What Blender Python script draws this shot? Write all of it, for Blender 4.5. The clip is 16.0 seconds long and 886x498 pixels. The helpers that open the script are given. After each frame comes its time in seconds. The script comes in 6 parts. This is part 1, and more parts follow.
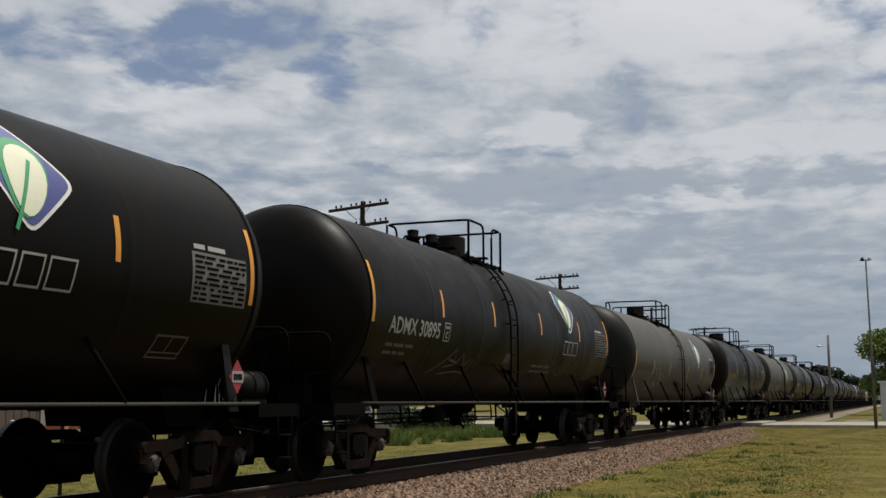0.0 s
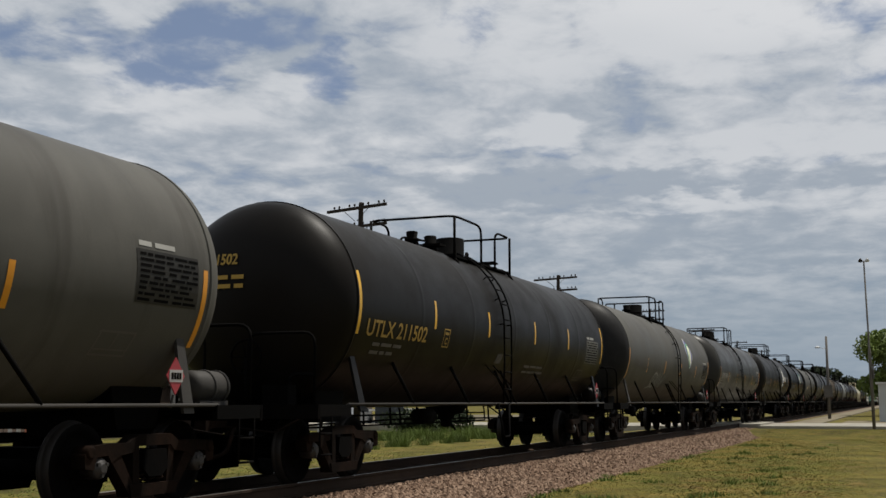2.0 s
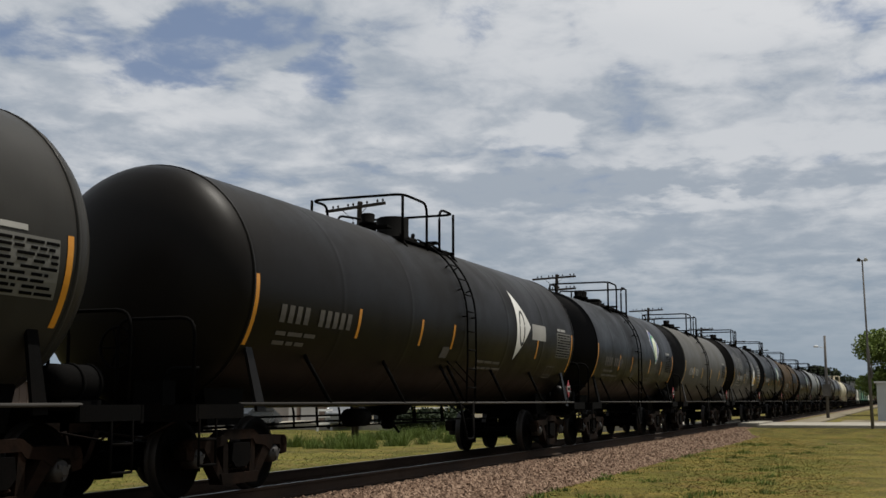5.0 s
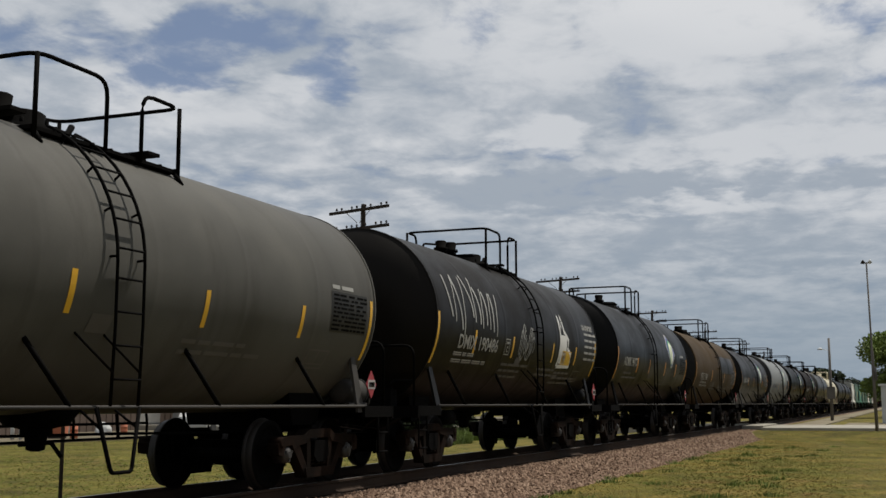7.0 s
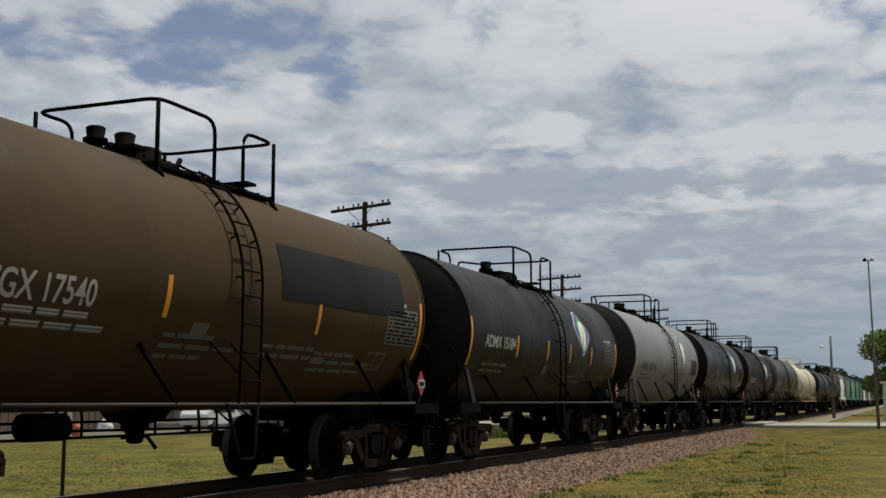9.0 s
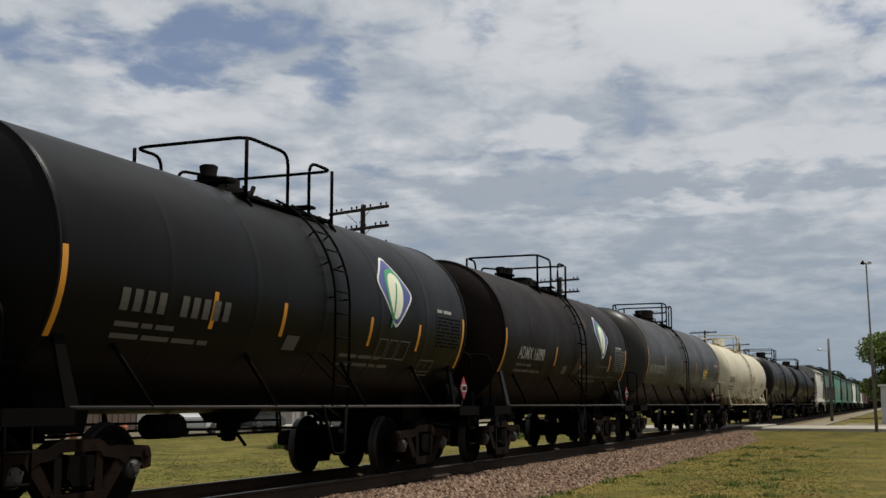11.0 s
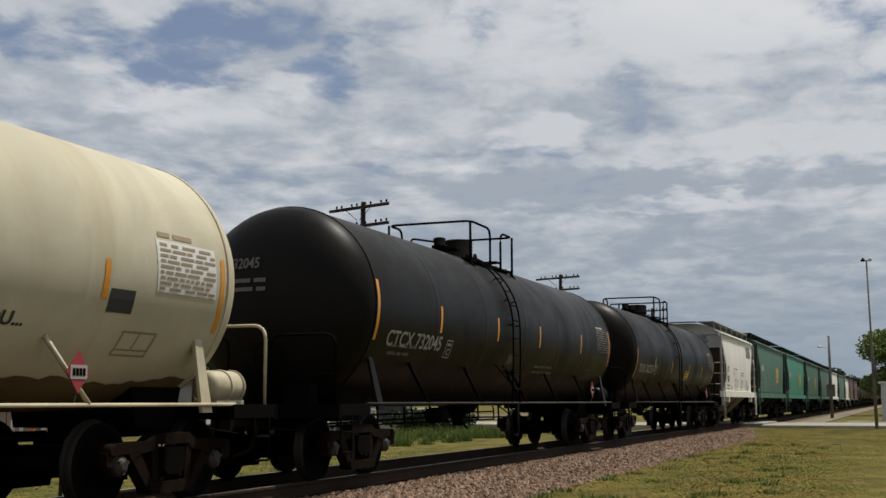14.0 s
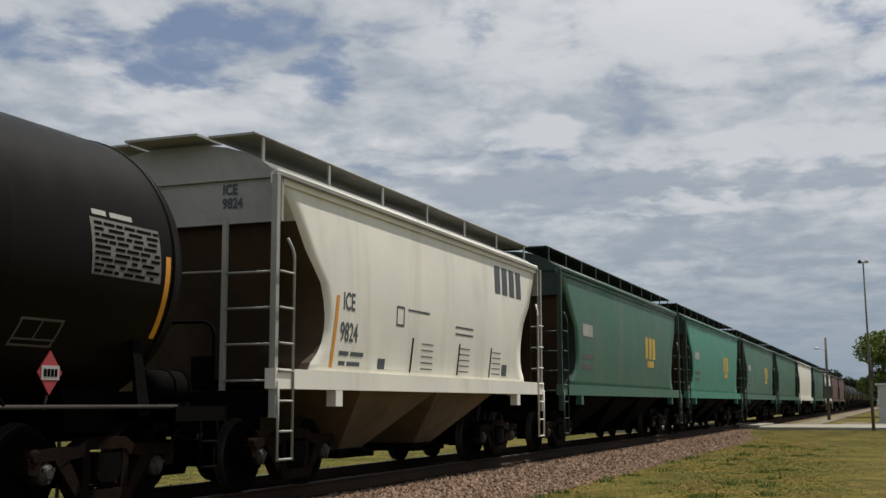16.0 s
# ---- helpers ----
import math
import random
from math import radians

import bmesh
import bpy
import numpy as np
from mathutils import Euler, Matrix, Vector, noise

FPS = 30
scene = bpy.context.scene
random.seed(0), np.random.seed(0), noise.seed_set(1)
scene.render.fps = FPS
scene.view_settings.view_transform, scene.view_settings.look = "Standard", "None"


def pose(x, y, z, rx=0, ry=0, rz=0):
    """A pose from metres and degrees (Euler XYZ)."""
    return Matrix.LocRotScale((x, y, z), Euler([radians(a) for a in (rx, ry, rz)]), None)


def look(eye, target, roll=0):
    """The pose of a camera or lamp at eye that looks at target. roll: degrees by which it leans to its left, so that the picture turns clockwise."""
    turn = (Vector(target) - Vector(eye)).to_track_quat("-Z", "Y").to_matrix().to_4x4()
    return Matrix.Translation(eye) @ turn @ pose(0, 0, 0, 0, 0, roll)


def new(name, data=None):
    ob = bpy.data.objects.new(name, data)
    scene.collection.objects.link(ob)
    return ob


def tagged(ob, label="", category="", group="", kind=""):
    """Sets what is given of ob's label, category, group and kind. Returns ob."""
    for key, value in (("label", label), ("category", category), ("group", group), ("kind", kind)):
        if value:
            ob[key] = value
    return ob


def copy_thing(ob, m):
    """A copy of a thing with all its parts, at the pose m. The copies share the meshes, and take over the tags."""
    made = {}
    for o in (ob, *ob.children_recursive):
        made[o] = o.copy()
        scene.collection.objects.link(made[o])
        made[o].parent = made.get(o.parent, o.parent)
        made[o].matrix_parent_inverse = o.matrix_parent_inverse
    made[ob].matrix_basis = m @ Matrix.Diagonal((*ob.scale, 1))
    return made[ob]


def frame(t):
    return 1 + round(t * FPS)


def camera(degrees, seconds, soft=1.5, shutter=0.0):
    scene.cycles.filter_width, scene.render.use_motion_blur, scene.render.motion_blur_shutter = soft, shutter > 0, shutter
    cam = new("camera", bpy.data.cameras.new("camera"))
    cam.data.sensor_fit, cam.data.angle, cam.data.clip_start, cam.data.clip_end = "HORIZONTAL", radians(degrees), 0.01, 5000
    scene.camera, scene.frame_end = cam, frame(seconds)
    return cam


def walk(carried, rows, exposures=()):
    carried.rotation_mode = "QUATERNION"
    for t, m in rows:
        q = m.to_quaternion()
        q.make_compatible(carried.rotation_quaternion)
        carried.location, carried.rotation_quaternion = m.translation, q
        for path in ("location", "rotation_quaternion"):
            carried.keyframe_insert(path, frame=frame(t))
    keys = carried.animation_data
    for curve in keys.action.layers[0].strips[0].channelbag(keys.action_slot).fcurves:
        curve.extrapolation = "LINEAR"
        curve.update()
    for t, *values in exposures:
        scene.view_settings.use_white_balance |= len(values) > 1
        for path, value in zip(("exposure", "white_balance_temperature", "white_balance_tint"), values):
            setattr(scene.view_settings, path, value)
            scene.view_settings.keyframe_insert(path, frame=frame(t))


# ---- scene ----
# World: x runs along the track away from the camera, y to the far side of the track, z = 0 on the rail heads.
cam = camera(41.9, 16.0)
EYE = Vector((0.0, -8.69, 1.112))
YAW, PITCH, ROLL, FOCAL = 21.41, 7.53, -0.14, 2047.6


def aim(du, dv):
    """The camera's pose with its small sway du to the left and dv up, in thousandths of the focal length."""
    a, b = radians(YAW) + du / 1000.0, radians(PITCH) + dv / 1000.0
    way = Vector((math.cos(b) * math.cos(a), math.cos(b) * math.sin(a), math.sin(b)))
    return look(EYE, EYE + way, ROLL)


SWAY = [(0.0, 1.5, -0.5), (0.5, 1.0, -1.0), (1.0, 1.5, -1.0), (1.5, 0.0, 0.5), (2.0, 0.0, 0.5), (2.5, 1.5, -1.0),
        (3.0, 2.9, -1.5), (3.5, 2.4, -0.5), (4.0, 1.0, -2.0), (4.5, -1.5, -0.5), (7.0, 2.0, 2.0), (7.5, -1.0, 1.5),
        (8.0, -0.5, 1.5), (8.5, 1.5, -0.3), (9.0, 3.4, 0.0), (9.5, 4.9, 0.5), (12.0, -1.0, 2.4), (12.5, -1.5, 0.3),
        (13.0, -2.4, -0.5), (13.5, 0.5, 0.0), (14.0, 2.0, 0.0), (14.5, 1.5, 0.5), (15.0, 0.5, 2.0), (15.5, -1.0, 0.5),
        (16.0, -0.5, 1.5)]
walk(cam, [(t, aim(du, dv)) for t, du, dv in SWAY])

# ---- world, sun, exposure ----
SUN = Vector((0.38, -0.24, 0.90)).normalized()
scene.view_settings.exposure = 0.0


class Graph:
    """Short hand for node trees."""

    def __init__(self, tree):
        self.tree = tree
        tree.nodes.clear()

    def add(self, kind, **settings):
        node = self.tree.nodes.new(kind)
        for key, value in settings.items():
            if key == "op":
                node.operation = value
            elif key == "blend":
                node.blend_type = value
            elif key == "noise_dimensions":
                node.noise_dimensions = value
            elif key == "interp":
                node.interpolation_type = value
            elif key == "clamp":
                node.use_clamp = value
        return node

    def link(self, a, b):
        self.tree.links.new(a, b)

    def feed(self, node, slot, value):
        if isinstance(value, bpy.types.NodeSocket):
            self.link(value, node.inputs[slot])
        else:
            node.inputs[slot].default_value = value

    def math(self, op, a, b=0.0, clamp=False):
        node = self.add("ShaderNodeMath", op=op, clamp=clamp)
        self.feed(node, 0, a), self.feed(node, 1, b)
        return node.outputs[0]

    def noise(self, vector, scale, detail=4.0, rough=0.55, distort=0.0):
        node = self.add("ShaderNodeTexNoise")
        self.feed(node, "Vector", vector)
        node.inputs["Scale"].default_value = scale
        node.inputs["Detail"].default_value = detail
        node.inputs["Roughness"].default_value = rough
        node.inputs["Distortion"].default_value = distort
        return node.outputs["Fac"]

    def span(self, value, lo, hi, to_lo=0.0, to_hi=1.0):
        node = self.add("ShaderNodeMapRange", interp="SMOOTHSTEP")
        self.feed(node, 0, value)
        for i, v in enumerate((lo, hi, to_lo, to_hi)):
            node.inputs[1 + i].default_value = v
        return node.outputs[0]

    def mix(self, fac, a, b, blend="MIX"):
        node = self.add("ShaderNodeMixRGB", blend=blend)
        self.feed(node, 0, fac)
        for slot, v in ((1, a), (2, b)):
            self.feed(node, slot, v if isinstance(v, bpy.types.NodeSocket) else (*v[:3], 1.0))
        return node.outputs[0]

    def stretch(self, vector, scale):
        node = self.add("ShaderNodeMapping")
        self.feed(node, "Vector", vector)
        node.inputs["Scale"].default_value = scale
        return node.outputs[0]


GAPS = [(0.733, 0.292, 0.059, 0.015, 0.16), (0.680, 0.310, 0.024, 0.012, 0.10), (0.599, 0.288, 0.054, 0.022, 0.19),
        (0.573, 0.318, 0.034, 0.012, 0.14), (0.476, 0.279, 0.027, 0.024, 0.18), (0.529, 0.313, 0.029, 0.015, 0.11),
        (0.350, 0.317, 0.024, 0.027, 0.09), (0.009, 0.257, 0.024, 0.017, 0.12), (0.012, 0.309, 0.029, 0.011, 0.11),
        (0.286, 0.213, 0.015, 0.006, 0.07), (0.626, 0.264, 0.044, 0.012, 0.12), (0.212, 0.245, 0.034, 0.017, 0.07)]
PILES = [(0.640, 0.285, 0.200, 0.070, -0.06), (0.176, 0.309, 0.161, 0.039, 0.10), (0.660, 0.277, 0.034, 0.017, 0.10), (0.505, 0.267, 0.027, 0.009, 0.14),
        (0.416, 0.323, 0.063, 0.024, 0.08), (0.291, 0.227, 0.029, 0.012, 0.14), (0.067, 0.204, 0.112, 0.015, 0.12),
        (0.180, 0.167, 0.059, 0.010, 0.09), (0.588, 0.250, 0.063, 0.017, 0.10), (0.643, 0.320, 0.029, 0.011, 0.12),
        (0.170, 0.186, 0.244, 0.011, -0.13), (0.243, 0.173, 0.107, 0.009, -0.10), (0.148, 0.133, 0.244, 0.020, -0.08),
        (0.217, 0.248, 0.044, 0.020, -0.08)]


def make_world():
    world = bpy.data.worlds.new("world")
    world.use_nodes = True
    scene.world = world
    g = Graph(world.node_tree)
    where = g.add("ShaderNodeTexCoord").outputs["Generated"]
    parts = g.add("ShaderNodeSeparateXYZ")
    g.link(where, parts.inputs[0])
    x, y, z = parts.outputs
    up = g.math("MAXIMUM", z, 0.0)
    # a flat cloud layer seen in perspective
    lift = g.math("ADD", up, 0.16)
    plane = g.add("ShaderNodeCombineXYZ")
    g.link(g.math("DIVIDE", x, lift), plane.inputs[0])
    g.link(g.math("DIVIDE", y, lift), plane.inputs[1])
    plane = plane.outputs[0]
    veil = g.noise(plane, 1.7, 5.0, 0.55, 0.6)
    puffs = g.noise(plane, 5.0, 6.0, 0.60, 0.4)
    fine = g.noise(plane, 10.0, 5.0, 0.60, 0.3)
    sky = g.add("ShaderNodeTexSky")
    sky.sky_type = "NISHITA"
    sky.sun_disc = False
    sky.sun_elevation = math.asin(SUN.z)
    sky.sun_rotation = math.atan2(SUN.x, SUN.y)
    blue = g.mix(1.0, sky.outputs[0], (0.06, 0.06, 0.06), "MULTIPLY")
    blue = g.mix(0.55, blue, (0.20, 0.27, 0.44))
    body = g.math("ADD", g.math("MULTIPLY", veil, 0.36), g.math("ADD", g.math("MULTIPLY", puffs, 0.36), g.math("MULTIPLY", fine, 0.28)))
    # where the cover opens to the blue, thins to grey or piles up white: bearing, height, their reaches, depth
    az = g.math("ADD", g.math("ARCTAN2", y, x), g.math("MULTIPLY", g.math("SUBTRACT", g.noise(plane, 6.5, 4.0), 0.5), 0.10))
    rise = g.math("ADD", up, g.math("MULTIPLY", g.math("SUBTRACT", g.noise(g.stretch(plane, (1.0, 1.0, 1.0)), 8.5, 4.0), 0.5), 0.045))

    def regions(rows):
        total = 0.0
        for a0, z0, ra, rz, depth in rows:
            da = g.math("DIVIDE", g.math("SUBTRACT", az, a0), ra)
            dz = g.math("DIVIDE", g.math("SUBTRACT", rise, z0), rz)
            d = g.math("ADD", g.math("MULTIPLY", da, da), g.math("MULTIPLY", dz, dz))
            total = g.math("ADD", g.span(d, 2.4, 0.0, 0.0, depth), total)
        return total

    gaps = regions(GAPS)
    cover = g.span(g.math("SUBTRACT", body, g.math("MULTIPLY", gaps, 1.0)), 0.27, 0.47, 0.12, 1.0)
    white = g.span(g.math("ADD", body, regions(PILES)), 0.38, 0.63)
    grey = g.mix(white, (0.345, 0.392, 0.455), (0.675, 0.688, 0.71))
    streaks = g.noise(g.stretch(plane, (1.0, 1.0, 1.0)), 0.9, 3.0, 0.5, 0.2)
    grey = g.mix(g.span(streaks, 0.40, 0.62, 0.30, 0.0), grey, (0.36, 0.405, 0.462))
    tone = g.mix(cover, blue, grey)
    tone = g.mix(g.span(up, 0.02, 0.20, 0.85, 0.0), tone, (0.255, 0.318, 0.385))
    ground = g.span(z, -0.02, 0.0)
    tone = g.mix(ground, (0.07, 0.07, 0.05), tone)
    back = g.add("ShaderNodeBackground")
    g.link(tone, back.inputs[0])
    back.inputs[1].default_value = 1.0
    out = g.add("ShaderNodeOutputWorld")
    g.link(back.outputs[0], out.inputs[0])


make_world()
sun_data = bpy.data.lights.new("sun", "SUN")
sun_data.energy, sun_data.angle, sun_data.color = 4.6, radians(0.6), (1.0, 0.95, 0.86)
sun = new("sun", sun_data)
sun.matrix_world = look(SUN * 100.0, (0, 0, 0))


# ---- materials ----
def material(name, color, rough=0.6, metal=0.0, vary=0.25, grain=40.0, bump=0.15, stain=None, stain_amount=0.0,
             stain_scale=(1.0, 1.0, 1.0), random_tone=0.0, spec=0.5, blotch=0.6, coat=0.0):
    """A surface with fine grain, broad blotches and, if asked, stains of another colour."""
    m = bpy.data.materials.new(name)
    m.use_nodes = True
    g = Graph(m.node_tree)
    where = g.add("ShaderNodeTexCoord").outputs["Object"]
    big = g.noise(where, blotch, 5.0, 0.6, 0.4)
    small = g.noise(where, grain, 3.0, 0.6)
    dark = tuple(c * (1.0 - vary) for c in color)
    light = tuple(min(1.0, c * (1.0 + vary)) for c in color)
    tone = g.mix(g.span(big, 0.3, 0.7), dark, light)
    tone = g.mix(g.math("MULTIPLY", g.span(small, 0.35, 0.75), 0.35), tone, dark)
    if stain:
        streak = g.noise(g.stretch(where, stain_scale), 1.0, 6.0, 0.65, 0.6)
        tone = g.mix(g.math("MULTIPLY", g.span(streak, 0.48, 0.70), stain_amount), tone, stain)
    if random_tone:
        info = g.add("ShaderNodeObjectInfo").outputs["Random"]
        tone = g.mix(g.math("MULTIPLY", info, random_tone), tone, dark)
    shader = g.add("ShaderNodeBsdfPrincipled")
    g.link(tone, shader.inputs["Base Color"])
    g.link(g.span(big, 0.25, 0.75, max(0.05, rough - 0.1), min(1.0, rough + 0.12)), shader.inputs["Roughness"])
    shader.inputs["Metallic"].default_value = metal
    shader.inputs["Specular IOR Level"].default_value = spec
    shader.inputs["Coat Weight"].default_value = coat
    if bump:
        node = g.add("ShaderNodeBump")
        node.inputs["Strength"].default_value = bump
        node.inputs["Distance"].default_value = 0.01
        g.link(small, node.inputs["Height"])
        g.link(node.outputs[0], shader.inputs["Normal"])
    out = g.add("ShaderNodeOutputMaterial")
    g.link(shader.outputs[0], out.inputs[0])
    return m


def tank_paint(name, color, rough=0.5, rust=(0.016, 0.011, 0.008), amount=0.35):
    """Weathered paint on a tank: drip streaks down the side, road dust and rust; dark paints keep more gloss."""
    if max(color) < 0.03:
        tone, grime = tuple(0.62 * c for c in color), tuple(0.4 * c for c in rust)
        return material(name, tone, rough - 0.08, 0.0, 0.18, 55.0, 0.06, grime, amount, (1.6, 0.35, 0.35), 0.0, 0.07)
    return material(name, color, rough, 0.0, 0.16, 55.0, 0.06, rust, amount * 0.7, (1.6, 0.35, 0.35), 0.0, 0.06)


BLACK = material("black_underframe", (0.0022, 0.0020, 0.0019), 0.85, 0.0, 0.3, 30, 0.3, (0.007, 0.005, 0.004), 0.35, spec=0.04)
RAIL_PIPE = material("grey_dusty_steel", (0.030, 0.027, 0.024), 0.7, 0.0, 0.3, 30, 0.2, spec=0.25)
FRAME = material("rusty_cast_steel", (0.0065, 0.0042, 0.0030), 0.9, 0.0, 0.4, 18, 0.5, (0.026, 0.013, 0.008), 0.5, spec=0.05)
CAP = material("bearing_cap_steel", (0.026, 0.023, 0.021), 0.55, 0.2, 0.3, 30, 0.2)
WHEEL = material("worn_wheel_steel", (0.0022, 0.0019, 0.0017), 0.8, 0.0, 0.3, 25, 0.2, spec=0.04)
TREAD = material("polished_rail_steel", (0.26, 0.24, 0.22), 0.4, 0.85, 0.2, 40, 0.05)
WHEEL_TREAD = material("worn_wheel_tread", (0.025, 0.022, 0.020), 0.5, 0.5, 0.2, 40, 0.05, spec=0.2)
RUST_RAIL = material("rusty_rail_side", (0.040, 0.026, 0.018), 0.85, 0.0, 0.35, 30, 0.4, (0.022, 0.015, 0.012), 0.5, spec=0.1)
TIE = material("weathered_timber_tie", (0.024, 0.018, 0.014), 0.9, 0.0, 0.4, 35, 0.6, (0.012, 0.010, 0.008), 0.6, (0.6, 6, 6), 0.4, spec=0.1)
LETTER = material("faded_white_lettering", (0.3000, 0.2925, 0.2700), 0.7, 0.0, 0.2, 60, 0.0)
LETTER_GOLD = material("gold_lettering", (0.3150, 0.1950, 0.0300), 0.7, 0.0, 0.2, 60, 0.0)
LETTER_DARK = material("dark_blue_grey_lettering", (0.055, 0.065, 0.075), 0.7, 0.0, 0.2, 60, 0.0)
LETTER_DIM = material("dusty_lettering", (0.0900, 0.0810, 0.0705), 0.8, 0.0, 0.25, 40, 0.0)
ORANGE = material("orange_reflector_tape", (0.62, 0.25, 0.015), 0.4, 0.0, 0.15, 60, 0.0)
YELLOW = material("yellow_reflector_tape", (0.66, 0.36, 0.02), 0.4, 0.0, 0.15, 60, 0.0)
SIGN_YELLOW = material("yellow_sign_panel", (0.62, 0.36, 0.02), 0.5, 0.0, 0.1, 60, 0.0)
RED = material("red_placard", (0.26, 0.022, 0.030), 0.5, 0.0, 0.15, 60, 0.0)
WHITE = material("white_panel", (0.62, 0.61, 0.58), 0.6, 0.0, 0.12, 60, 0.0)
PLACARD_WHITE = material("grubby_white_placard", (0.30, 0.28, 0.27), 0.7, 0.0, 0.15, 60, 0.0)
PLATE = material("grey_data_panel", (0.1125, 0.1087, 0.0975), 0.7, 0.0, 0.2, 60, 0.0)
NAVY = material("navy_emblem_blue", (0.05, 0.06, 0.22), 0.5, 0.0, 0.1, 60, 0.0)
LEAF_WHITE = material("emblem_cream", (0.66, 0.65, 0.50), 0.5, 0.0, 0.08, 60, 0.0)
LEAF_GREEN = material("emblem_green", (0.03, 0.27, 0.10), 0.5, 0.0, 0.1, 60, 0.0)
SPRAY = material("pale_spray_paint", (0.2700, 0.2700, 0.2550), 0.8, 0.0, 0.3, 14, 0.0)
SPRAY_DIM = material("faded_spray_paint", (0.0750, 0.0713, 0.0675), 0.8, 0.0, 0.4, 14, 0.0)
SPRAY_DARK = material("black_spray_paint", (0.03, 0.03, 0.03), 0.8, 0.0, 0.3, 14, 0.0)


# ---- mesh helpers ----
def part(name, bm, mat, parent=None, label="", smooth=False):
    me = bpy.data.meshes.new(name)
    bmesh.ops.recalc_face_normals(bm, faces=bm.faces[:])
    bm.to_mesh(me)
    bm.free()
    for m in (mat if isinstance(mat, (list, tuple)) else [mat]):
        me.materials.append(m)
    if smooth:
        me.polygons.foreach_set("use_smooth", [True] * len(me.polygons))
    ob = new(name, me)
    ob.parent = parent
    if label:
        tagged(ob, label)
    return ob


def box(bm, x0, x1, y0, y1, z0, z1, m=None, mat=0):
    vs = [bm.verts.new((x, y, z)) for x in (x0, x1) for y in (y0, y1) for z in (z0, z1)]
    fs = [bm.faces.new([vs[i] for i in f]) for f in ((0, 1, 3, 2), (4, 6, 7, 5), (0, 4, 5, 1), (2, 3, 7, 6), (0, 2, 6, 4), (1, 5, 7, 3))]
    for f in fs:
        f.material_index = mat
    if m:
        for v in vs:
            v.co = m @ v.co
    return vs


def tube(bm, pts, r, seg=8, mat=0):
    """A round bar along a line of points."""
    pts = [Vector(p) for p in pts]
    rings = []
    for i, p in enumerate(pts):
        a = pts[i] - pts[i - 1] if i else pts[1] - pts[0]
        b = pts[i + 1] - pts[i] if i + 1 < len(pts) else pts[i] - pts[i - 1]
        d = (a.normalized() + b.normalized()).normalized()
        side = d.cross(Vector((0, 0, 1)))
        if side.length < 0.1:
            side = d.cross(Vector((1, 0, 0)))
        side.normalize()
        up = side.cross(d)
        rings.append([bm.verts.new(p + r * (math.cos(k * math.tau / seg) * side + math.sin(k * math.tau / seg) * up)) for k in range(seg)])
    for a, b in zip(rings, rings[1:]):
        for k in range(seg):
            f = bm.faces.new((a[k], a[(k + 1) % seg], b[(k + 1) % seg], b[k]))
            f.material_index, f.smooth = mat, True
    for ring, flip in ((rings[0], True), (rings[-1], False)):
        f = bm.faces.new(ring[::-1] if flip else ring)
        f.material_index = mat


def bend(pts, r=0.15, n=4):
    """The line through pts with its corners rounded."""
    pts = [Vector(p) for p in pts]
    out = [pts[0]]
    for a, b, c in zip(pts, pts[1:], pts[2:]):
        u, w = (a - b).normalized(), (c - b).normalized()
        rr = min(r, (a - b).length * 0.45, (c - b).length * 0.45)
        for k in range(n + 1):
            t = k / n
            out.append(b + u * rr * (1 - t) ** 2 + w * rr * t ** 2)
    out.append(pts[-1])
    return out


def lathe(bm, profile, axis="x", seg=32, m=None, mat=0):
    """A solid of revolution: profile rows are (along, radius)."""
    rings = []
    for a, r in profile:
        ring = []
        for k in range(seg):
            c, s = r * math.cos(k * math.tau / seg), r * math.sin(k * math.tau / seg)
            co = {"x": (a, c, s), "y": (c, a, s), "z": (c, s, a)}[axis]
            ring.append(bm.verts.new(m @ Vector(co) if m else co))
        rings.append(ring)
    for a, b in zip(rings, rings[1:]):
        for k in range(seg):
            f = bm.faces.new((a[k], a[(k + 1) % seg], b[(k + 1) % seg], b[k]))
            f.material_index, f.smooth = mat, True
    for ring in (rings[0], rings[-1]):
        bm.faces.new(ring).material_index = mat


def prism(bm, outline, y0, y1, mat=0):
    """An outline of (x, z) drawn out from y0 to y1."""
    a = [bm.verts.new((x, y0, z)) for x, z in outline]
    b = [bm.verts.new((x, y1, z)) for x, z in outline]
    bm.faces.new(a).material_index = mat
    bm.faces.new(b[::-1]).material_index = mat
    for i in range(len(a)):
        j = (i + 1) % len(a)
        bm.faces.new((a[i], b[i], b[j], a[j])).material_index = mat


# ---- flat shapes laid on curved sides: x along the car, s up along the skin ----
def on_tank(radius, mid, lift=0.004):
    def place(x, s):
        a = s / radius
        return (x, -(radius + lift) * math.cos(a), mid + (radius + lift) * math.sin(a))
    return place


def lay(bm, place, step=0.09):
    """Cut a flat drawing in (x, s) into narrow strips and wrap it."""
    if not bm.verts:
        return
    lo, hi = min(v.co.y for v in bm.verts), max(v.co.y for v in bm.verts)
    k = math.ceil(lo / step)
    while k * step < hi:
        geom = bm.verts[:] + bm.edges[:] + bm.faces[:]
        bmesh.ops.bisect_plane(bm, geom=geom, plane_co=(0, k * step, 0), plane_no=(0, 1, 0))
        k += 1
    for v in bm.verts:
        v.co = place(v.co.x, v.co.y)


def patch(bm, x0, x1, s0, s1, slant=0.0, mat=0, h=0.0):
    vs = [bm.verts.new(p) for p in ((x0, s0, h), (x1, s0, h), (x1 + slant, s1, h), (x0 + slant, s1, h))]
    bm.faces.new(vs).material_index = mat


